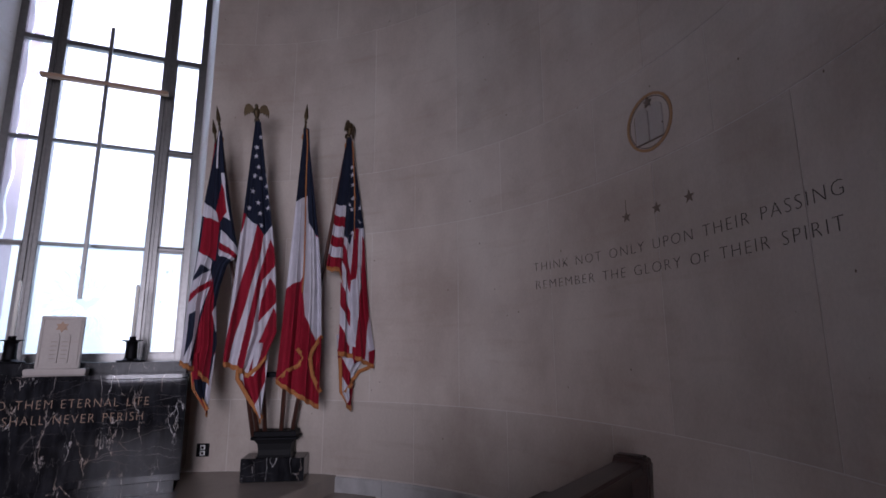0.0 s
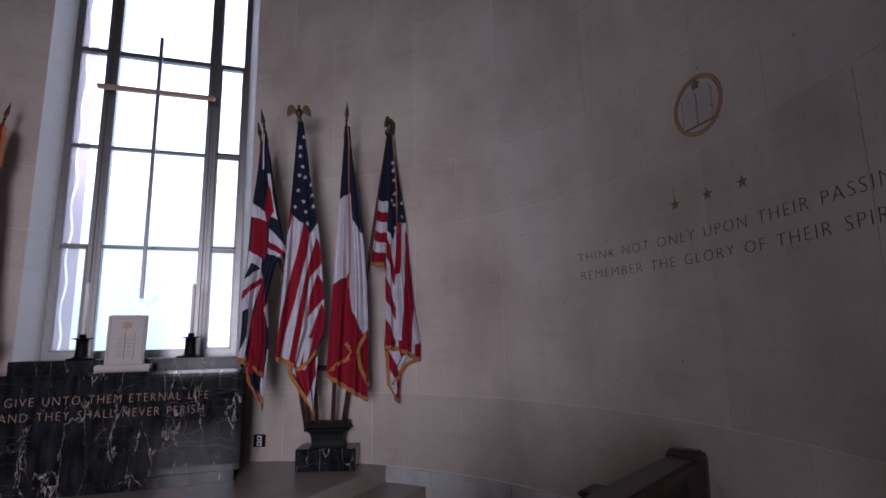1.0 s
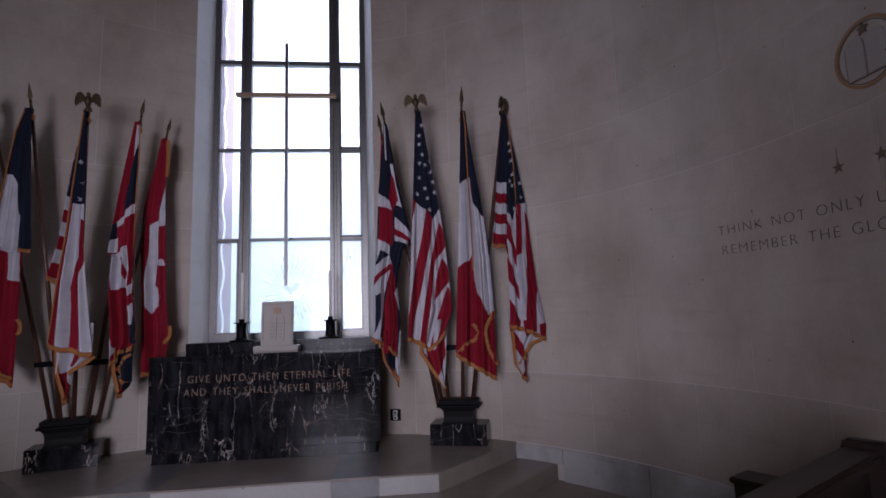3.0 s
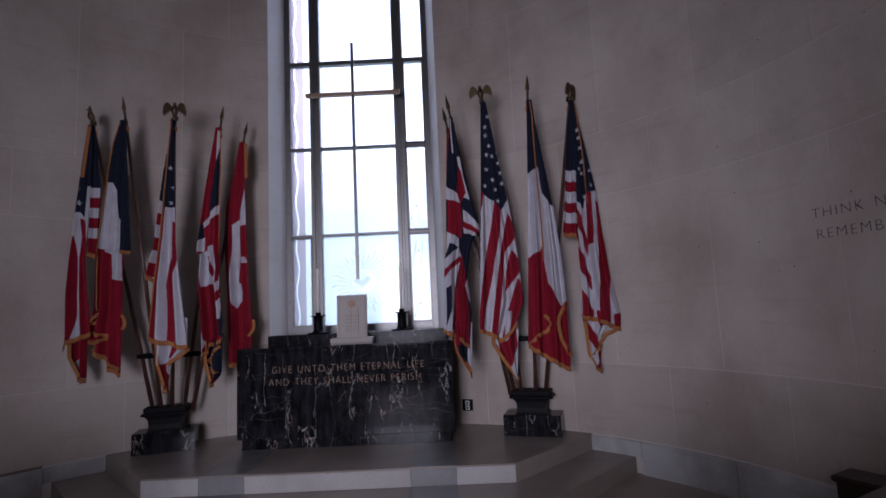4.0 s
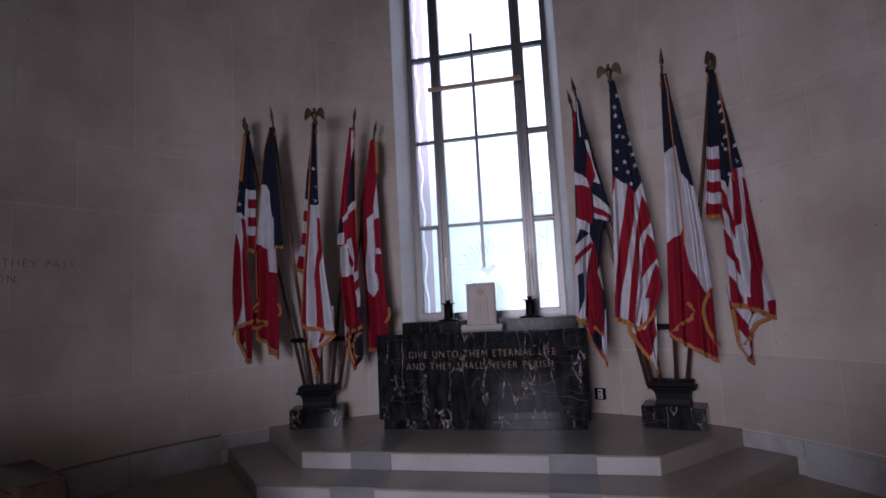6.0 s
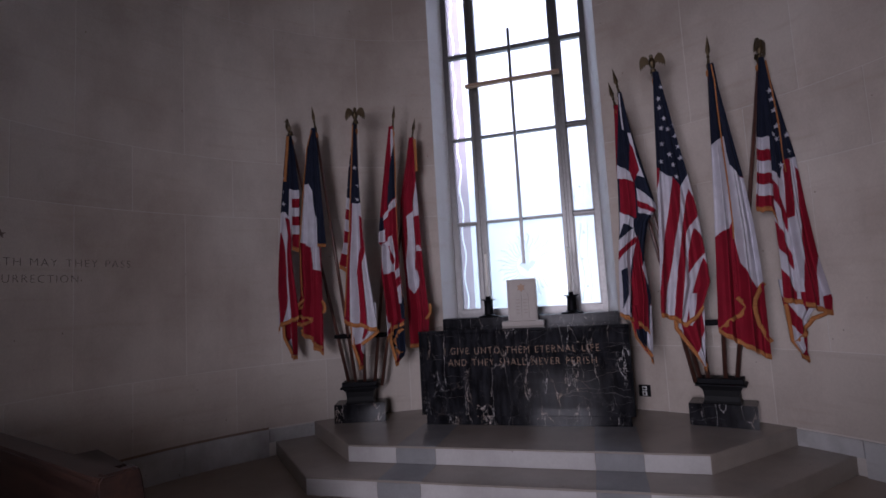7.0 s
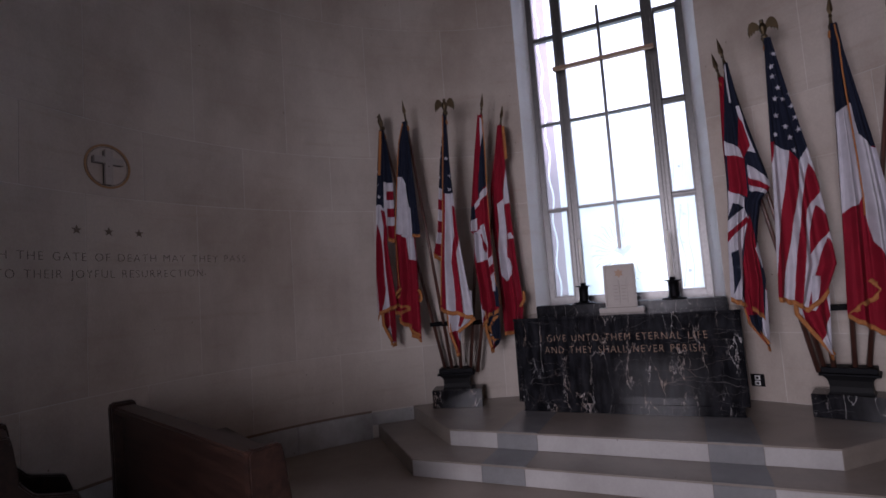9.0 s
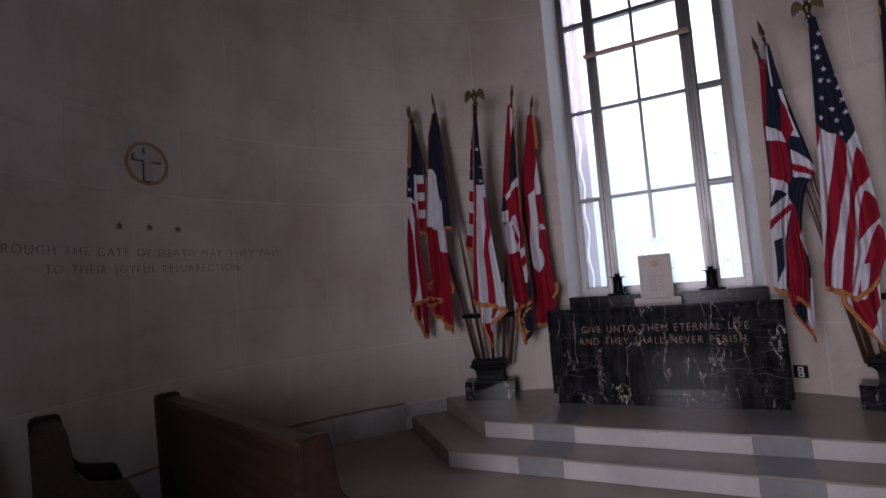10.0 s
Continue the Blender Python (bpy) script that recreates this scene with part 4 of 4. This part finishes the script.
stars(c0, (0.039, 0.464), (0.011, 0.549), (0.065, 0.57), (0.118, 0.533), (0.122, 0.643), (0.002, 0.698), (0.137, 0.747), (0.055, 0.816), (-0.02, 0.868), (0.147, 0.855), (0.077, 0.914), (0.097, 1.028), (0.012, 0.352), (0.012, 0.265), (0.041, 0.156))
c1 = cloth([(2.097, -0.037), (2.408, -0.04), (2.582, 0.066), (2.745, 0.177)], [(2.11, 0.237), (2.745, 0.193)], [(0, 2.745), (1, 2.755)], 1, folds=1.2, phase=2.2, ahead=-0.03)
fill(c1, 0, (0.027, 2.368), (0.106, 2.383), (0.208, 2.216), (0.215, 2.43), (0.126, 2.637), (0.055, 2.582))
fill(c1, 0, (-0.04, 2.408), (0.023, 2.422), (0.046, 2.486), (-0.007, 2.473))
make_flag("american_flag", US, (1.76, 0.16, 0.37), (1.495, -0.17, 3.34), "eagle", [c0, c1], turn=0)
c0 = cloth([(-0.001, -0.016), (0.712, -0.056), (1.521, -0.103), (2.353, -0.153)], [(0.002, 0.032), (0.218, 0.049), (1.064, 0.161), (1.484, 0.197), (1.958, 0.216), (2.572, 0.213)], [(0, 2.341), (0.35, 2.423), (0.7, 2.504), (1, 2.565)], 0, folds=2.2, phase=3.9, ahead=0.02)
fill(c0, 2, (-0.037, -0.014), (0.049, -0.008), (0.065, 0.219), (0.172, 1.065), (0.122, 1.024), (0.065, 0.939), (0.042, 0.674), (-0.069, 0.745))
fill(c0, 1, (-0.069, 0.745), (0.042, 0.674), (0.065, 0.939), (0.122, 1.024), (0.171, 1.075), (0.212, 1.485), (0.227, 1.948), (0.171, 2.007), (0.107, 1.9), (0.064, 1.794), (0.04, 1.422), (0.014, 1.485), (-0.05, 1.508), (-0.117, 1.563))
seam(c0, (0.004, 0.017), (0.016, 0.16), (0.019, 0.551), (0.032, 1.1), (0.035, 1.422), (0.028, 1.581))
seam(c0, (0.211, 1.957), (0.124, 2.088), (0.098, 2.159), (0.137, 2.315), (0.212, 2.461))
seam(c0, (-0.146, 2.328), (-0.073, 2.244), (0.011, 2.217), (0.057, 2.157), (0, 2.088))
make_flag("french_flag", FR, (1.9, 0.15, 0.37), (1.93, -0.34, 3.27), "spear", [c0], turn=0)
c0 = cloth([(-0.001, -0.011), (0.379, -0.008), (0.723, -0.014), (1.507, -0.045), (1.89, -0.044), (2.159, -0.056)], [(0.002, 0.028), (0.443, 0.097), (0.933, 0.171), (1.354, 0.194), (1.795, 0.231), (2.165, 0.299), (2.281, 0.288)], [(0, 2.156), (0.35, 2.178), (1, 2.279)], 1, folds=2.0, phase=5.6, ahead=0.02)
fill(c0, 2, (-0.042, -0.032), (0.058, -0.025), (0.108, 0.444), (0.187, 0.934), (0.092, 0.957), (0.058, 1.039), (0.035, 1.122), (-0.023, 1.034), (-0.025, 0.722))
fill(c0, 0, (0.076, 0.956), (0.125, 0.953), (0.099, 1.459), (0.054, 1.479))
fill(c0, 0, (0.164, 1.017), (0.193, 1.12), (0.238, 1.467), (0.232, 1.903), (0.224, 2.236), (0.11, 2.209), (0.115, 1.898), (0.163, 1.463))
fill(c0, 0, (0.256, 2.163), (0.329, 2.123), (0.31, 2.325), (0.263, 2.27))
fill(c0, 0, (-0.033, 1.09), (0.067, 1.458), (0.055, 1.595), (-0.038, 1.285))
fill(c0, 0, (-0.043, 1.479), (0.061, 1.786), (0.06, 1.922), (-0.042, 1.727))
fill(c0, 0, (-0.055, 1.889), (0.065, 2.111), (0.068, 2.197), (-0.066, 2.148))
stars(c0, (0.046, 0.394), (0.054, 0.498), (0.058, 0.642), (0.025, 0.714), (0.049, 0.756), (0.133, 0.732), (0.132, 0.88), (0.062, 0.994), (0.041, 0.312))
seam(c0, (0.031, 0.032), (0.059, 0.499), (0.069, 0.785), (0.078, 1.068))
c1 = cloth([(-0.002, -0.022), (0.717, -0.118), (1.027, -0.148), (1.349, -0.195)], [(0.001, 0.017), (0.723, -0.014), (1.341, -0.042), (1.519, -0.025)], [(0, 1.354), (0.75, 1.365), (1, 1.503)], 1, folds=1.2, phase=1.0, ahead=0.035)
fill(c1, 2, (-0.103, -0.037), (0.036, -0.027), (0.007, 0.736), (-0.146, 0.726))
fill(c1, 0, (-0.171, 0.827), (0.046, 0.863), (0.037, 0.965), (-0.179, 0.929))
fill(c1, 0, (-0.187, 1.036), (0.028, 1.077), (0.02, 1.177), (-0.195, 1.137))
fill(c1, 0, (-0.203, 1.237), (0.011, 1.283), (-0.003, 1.454), (-0.211, 1.343))
c2 = cloth([(1.998, -0.053), (2.294, -0.025), (2.533, -0.008), (2.673, 0.08)], [(2.012, 0.243), (2.225, 0.224), (2.354, 0.129), (2.674, 0.101)], [(0, 2.642), (1, 2.674)], 1, folds=1.2, phase=2.7, ahead=-0.03)
fill(c2, 0, (-0.052, 2.105), (0.014, 2.216), (0.111, 2.433), (0.1, 2.564), (-0.008, 2.348))
fill(c2, 0, (0.086, 2.484), (0.128, 2.486), (0.11, 2.695), (0.062, 2.641))
fill(c2, 0, (0.065, 2.111), (0.234, 2.119), (0.224, 2.236), (0.115, 2.274))
seam(c2, (0.271, 2.291), (0.163, 2.329), (0.091, 2.421), (0.007, 2.544))
make_flag("american_flag", US, (2.0, 0.18, 0.37), (2.39, -0.14, 3.32), "eagle", [c0, c1, c2], turn=55)
# beside the window's left jamb
c0 = cloth([(-0.002, -0.026), (0.35, -0.088), (0.736, -0.169), (1.056, -0.191), (1.689, -0.15), (2.427, -0.13)], [(0.002, 0.033), (0.554, 0.04), (0.942, 0.062), (1.576, 0.087), (2.121, 0.124), (2.436, 0.083)], [(0, 2.431), (1, 2.431)], 0, folds=1.7, phase=4.4, ahead=0.02)
fill(c0, 1, (0.034, 0.54), (0.075, 0.943), (-0.016, 0.963), (-0.022, 1.57), (0.041, 1.648), (0.053, 1.711), (-0.05, 1.855), (-0.1, 1.754), (-0.093, 0.946), (-0.015, 0.874))
fill(c0, 1, (0.006, 1.308), (0.045, 1.297), (0.083, 1.362), (0.006, 1.371))
seam(c0, (0.033, 0.029), (0.041, 0.424))
seam(c0, (0.126, 1.98), (0.125, 2.072), (0.086, 2.144))
make_flag("canadian_flag", CA, (-1.64, 0.27, 0.37), (-1.17, 0.42, 3.25), "spear", [c0], turn=0)
c0 = cloth([(-0.002, -0.031), (0.352, -0.089), (0.811, -0.152), (1.234, -0.202), (1.323, -0.208), (1.368, -0.165), (1.682, -0.178), (2.007, -0.143), (2.384, -0.132)], [(0.002, 0.025), (0.638, 0.027), (1.065, 0.037), (1.664, 0.046), (2.181, 0.096), (2.27, 0.024)], [(0, 2.393), (0.4, 2.278), (1, 2.209)], 0, folds=2.0, phase=6.1, ahead=0.02)
fill(c0, 1, (-0.006, 0.025), (0.018, 0.045), (0.017, 0.265), (-0.021, 0.449))
fill(c0, 2, (-0.021, 0.387), (0.018, 0.215), (0.041, 0.453), (0.039, 0.773), (-0.091, 0.961), (-0.078, 0.693))
fill(c0, 1, (-0.14, 1.025), (0.039, 0.792), (0.038, 0.895), (-0.14, 1.08))
fill(c0, 2, (-0.189, 1.053), (-0.14, 1.043), (-0.141, 1.177), (-0.19, 1.222))
fill(c0, 1, (-0.196, 1.222), (-0.134, 1.177), (-0.135, 1.321), (-0.196, 1.33))
fill(c0, 1, (-0.153, 1.344), (-0.043, 1.254), (-0.008, 1.483), (-0.021, 1.661), (-0.142, 1.684))
fill(c0, 0, (-0.105, 1.371), (-0.068, 1.361), (-0.014, 1.531), (-0.027, 1.589))
fill(c0, 2, (0.006, 1.215), (0.054, 1.307), (0.058, 1.664), (0.01, 1.484))
fill(c0, 1, (-0.021, 1.661), (0.064, 1.546), (0.076, 1.695), (-0.01, 1.896))
fill(c0, 0, (-0.021, 1.749), (0.07, 1.653), (0.069, 1.712), (-0.01, 1.85))
fill(c0, 2, (0.002, 1.926), (0.069, 1.724), (0.096, 2.192), (0.024, 2.189))
fill(c0, 1, (-0.01, 1.838), (0.026, 1.84), (0.025, 2.015), (0.001, 2.014))
fill(c0, 1, (-0.143, 2.124), (-0.096, 2.242), (-0.132, 2.384), (-0.149, 2.239))
seam(c0, (0.019, 0.026), (0.029, 0.452), (0.013, 1.064), (0.032, 1.898), (0.084, 2.163))
c1 = cloth([(2.008, -0.137), (2.442, -0.126), (2.661, -0.073)], [(2.015, 0.031), (2.534, 0.028), (2.59, 0.01), (2.661, -0.061)], [(0, 2.633), (1, 2.661)], 2, folds=1.2, phase=1.6, ahead=-0.03)
fill(c1, 1, (-0.144, 2.47), (-0.073, 2.501), (-0.05, 2.656), (-0.097, 2.654))
fill(c1, 0, (-0.073, 2.507), (-0.025, 2.543), (-0.038, 2.674), (-0.061, 2.673))
seam(c1, (0.012, 2.281), (-0.12, 2.425), (-0.073, 2.496), (0.01, 2.545))
make_flag("british_flag", UK, (-1.7, 0.2, 0.37), (-1.29, 0.1, 3.31), "spear", [c0, c1], turn=0)
c0 = cloth([(-0.001, -0.012), (0.493, -0.033), (1.172, -0.087), (1.613, -0.147), (2.09, -0.194)], [(0.002, 0.023), (0.44, 0.042), (0.87, 0.066), (1.237, 0.084), (1.736, 0.141), (2.203, 0.196)], [(0, 2.104), (0.5, 2.152), (1, 2.2)], 1, folds=1.8, phase=3.3, ahead=0.03)
fill(c0, 2, (-0.07, -0.034), (0.035, -0.027), (0.083, 0.888), (-0.089, 0.878))
fill(c0, 0, (-0.077, 0.868), (-0.026, 0.876), (-0.068, 1.617), (-0.093, 2.132), (-0.205, 2.1), (-0.158, 1.612))
fill(c0, 0, (0.026, 0.998), (0.101, 1.07), (0.107, 1.349), (0.068, 1.623), (0.08, 2.187), (-0.009, 2.162), (-0.011, 1.619), (0.038, 1.234))
stars(c0, (0.031, 0.692), (0.02, 0.839), (0.002, 0.495))
seam(c0, (-0.006, 0.017), (-0.039, 0.492), (-0.093, 1.171), (-0.147, 1.613), (-0.188, 2.074))
c1 = cloth([(-0.001, -0.012), (0.489, -0.097), (0.83, -0.135), (1.279, -0.177), (1.498, -0.233)], [(0.002, 0.023), (0.494, -0.021), (1.173, -0.053), (1.614, -0.119)], [(0, 1.501), (1, 1.595)], 1, folds=1.1, phase=5.0, ahead=-0.01)
fill(c1, 2, (-0.129, -0.038), (0.047, -0.026), (-0.009, 0.849), (-0.17, 0.771))
fill(c1, 0, (-0.209, 0.883), (-0.008, 0.974), (-0.008, 1.086), (-0.208, 1.007))
fill(c1, 0, (-0.236, 1.119), (-0.007, 1.221), (-0.007, 1.343), (-0.235, 1.253))
fill(c1, 0, (-0.262, 1.363), (-0.006, 1.476), (-0.006, 1.62), (-0.261, 1.497))
stars(c1, (-0.068, 0.317), (-0.085, 0.449), (-0.107, 0.678), (-0.052, 0.202))
c2 = cloth([(1.941, -0.128), (2.372, -0.108), (2.581, -0.035)], [(1.955, 0.174), (2.213, 0.174), (2.356, 0.03), (2.587, -0.013)], [(0, 2.576), (1, 2.587)], 1, folds=1.2, phase=0.4, ahead=-0.03)
fill(c2, 0, (-0.103, 2.372), (-0.036, 2.353), (0.008, 2.376), (0.009, 2.641), (-0.085, 2.505))
fill(c2, 0, (0.008, 2.163), (0.085, 2.188), (0.03, 2.324), (-0.014, 2.301))
seam(c2, (0.185, 2.213), (0.086, 2.294), (-0.003, 2.355))
make_flag("american_flag", US, (-1.8, 0.16, 0.37), (-1.57, -0.3, 3.26), "eagle", [c0, c1, c2], turn=0)
c0 = cloth([(-0.002, -0.024), (0.219, -0.085), (0.624, -0.126), (1.023, -0.16), (1.36, -0.189), (1.859, -0.192), (1.994, -0.241), (2.13, -0.238)], [(0.002, 0.024), (0.461, 0.059), (1.037, 0.094), (1.298, 0.114), (1.328, 0.046), (1.925, 0.048), (2.449, 0.043)], [(0, 2.136), (0.4, 2.271), (1, 2.459)], 0, folds=2.2, phase=2.1, ahead=0.02)
fill(c0, 2, (-0.06, -0.046), (0.059, -0.038), (0.138, 1.321), (0.034, 1.316), (0.025, 1.034), (-0.01, 0.986), (-0.026, 0.717), (-0.068, 0.628), (-0.138, 0.635))
fill(c0, 1, (-0.167, 0.627), (-0.068, 0.628), (-0.026, 0.717), (-0.01, 0.986), (0.025, 1.034), (0.049, 1.595), (-0.048, 1.568), (-0.063, 1.339), (-0.116, 1.291), (-0.208, 1.27))
seam(c0, (-0.023, 0.022), (-0.085, 0.23), (-0.126, 0.624), (-0.185, 1.305), (-0.186, 1.871))
seam(c0, (-0.186, 1.882), (-0.247, 1.977), (-0.162, 1.948))
seam(c0, (-0.228, 2.055), (-0.058, 2.095), (-0.209, 2.186), (-0.077, 2.31), (0.032, 2.438))
seam(c0, (0.042, 1.925), (0.065, 2.002), (0.043, 2.045))
seam(c0, (0.046, 1.305), (0.114, 1.309))
make_flag("french_flag", FR, (-1.9, 0.15, 0.37), (-2.07, -0.28, 3.29), "spear", [c0], turn=0)
c0 = cloth([(-0.002, -0.023), (0.385, -0.069), (0.857, -0.117), (1.259, -0.148), (1.698, -0.178), (2.157, -0.179)], [(0.002, 0.029), (0.363, 0.042), (0.933, 0.04), (1.323, 0.024), (1.709, 0.065), (2.024, 0.094)], [(0, 2.158), (0.4, 2.061), (1, 2.018)], 1, folds=1.8, phase=3.8, ahead=0.02)
fill(c0, 2, (-0.06, -0.051), (0.058, -0.043), (0.069, 0.623), (-0.012, 0.618), (-0.017, 0.93), (-0.041, 0.872), (-0.145, 0.866))
fill(c0, 0, (-0.179, 0.921), (-0.133, 0.901), (-0.147, 1.314), (-0.161, 1.699), (-0.163, 2.131), (-0.207, 2.162), (-0.212, 1.477))
fill(c0, 0, (-0.116, 1.149), (-0.083, 1.095), (-0.052, 1.485), (-0.057, 1.812), (-0.085, 2.102), (-0.136, 2.068), (-0.118, 1.591))
fill(c0, 0, (-0.046, 0.928), (0.018, 0.96), (0.036, 1.324), (0.101, 1.82), (0.105, 2.068), (0.021, 2.064), (-0.029, 1.486))
stars(c0, (-0.069, 0.643), (-0.061, 0.78), (-0.018, 0.919), (-0.084, 0.482))
seam(c0, (-0.017, 0.011), (-0.046, 0.358), (-0.054, 0.53))
c1 = cloth([(-0.001, -0.012), (0.619, 0), (1.268, 0.023)], [(0.002, 0.029), (0.626, 0.116), (1.328, 0.116)], [(0, 1.259), (1, 1.292)], 1, folds=1.1, phase=5.5, ahead=-0.01)
fill(c1, 2, (-0.06, -0.051), (0.117, -0.039), (0.15, 0.628), (-0.046, 0.628))
fill(c1, 0, (-0.044, 0.73), (0.14, 0.724), (0.142, 0.826), (-0.042, 0.832))
fill(c1, 0, (-0.04, 0.929), (0.143, 0.922), (0.145, 1.023), (-0.038, 1.03))
fill(c1, 0, (-0.036, 1.131), (0.146, 1.118), (0.15, 1.329), (-0.034, 1.276))
c2 = cloth([(1.864, -0.124), (2.24, -0.11), (2.43, -0.011)], [(1.871, 0.035), (2.436, 0.023)], [(0, 2.415), (1, 2.441)], 1, folds=1.2, phase=0.9, ahead=-0.03)
fill(c2, 0, (-0.13, 2.079), (-0.051, 2.093), (-0.069, 2.295), (-0.109, 2.294))
fill(c2, 0, (-0.007, 2.031), (0.049, 2.033), (0.045, 2.458), (-0.035, 2.35))
make_flag("american_flag", US, (-2.0, 0.18, 0.37), (-2.36, -0.33, 3.235), "eagle", [c0, c1, c2], turn=-55)

# iron spacer bars that keep the poles apart
for s, x0, x1 in ((-1, -2.10, -1.50), (1, 1.60, 2.08)):
    sp = thing("pole_spacer", (0, 0, 0), 0, "dark iron bar holding the flag poles apart", "pole spacer", "pole spacers")
    part("front_bar", box(x0, x1, 0.045, 0.06, 0.93, 0.975, 0.003), IRON, sp)
    part("rear_bar", box(x0, x1, 0.19, 0.205, 0.93, 0.975, 0.003), IRON, sp)
    for x in (x0, x1):
        part("end_bar", box(x - 0.008, x + 0.008, 0.045, 0.205, 0.93, 0.975, 0.003), IRON, sp)

# ---- stone blocks of the round wall ----
COURSES = [(0.0, 0.69, 1), (0.69, 2.35, 0), (2.35, 3.0, 1), (3.0, 4.66, 0), (4.66, 5.31, 1), (5.31, 7.0, 0)]
PITCH, GAP = 15.0, 0.0036


def block_mesh(a0, a1, z0, z1):
    g = math.degrees(GAP / ROOM_R)
    bm = arc_slab(a0 + g, a1 - g, ROOM_R, ROOM_R + 0.02, z0 + GAP, z1 - GAP, 6)
    me = bpy.data.meshes.new("stone_block")
    bm.to_mesh(me)
    bm.free()
    me.materials.append(STONE)
    return me


def lay(me, deg):
    ob = new("stone_block", me)
    ob.matrix_world = Matrix.Translation((0, ROOM_Y, 0)) @ pose(0, 0, 0, 0, 0, -deg) @ Matrix.Translation((0, -ROOM_Y, 0))
    ob.parent = wall


for z0, z1, shift in COURSES:
    first = PITCH * (1.5 if shift else 2)
    whole = block_mesh(-PITCH / 2, PITCH / 2, z0, z1)
    edge = {s: block_mesh(*sorted((s * (WIN_A + 0.02), s * first)), z0, z1) for s in (-1, 1)}
    for s in (-1, 1):
        lay(edge[s], 0)
        a = first
        while a + PITCH < REAR_GAP_A:
            lay(whole, s * (a + PITCH / 2))
            a += PITCH
        lay(block_mesh(*sorted((s * a, s * REAR_GAP_A)), z0, z1), 0)
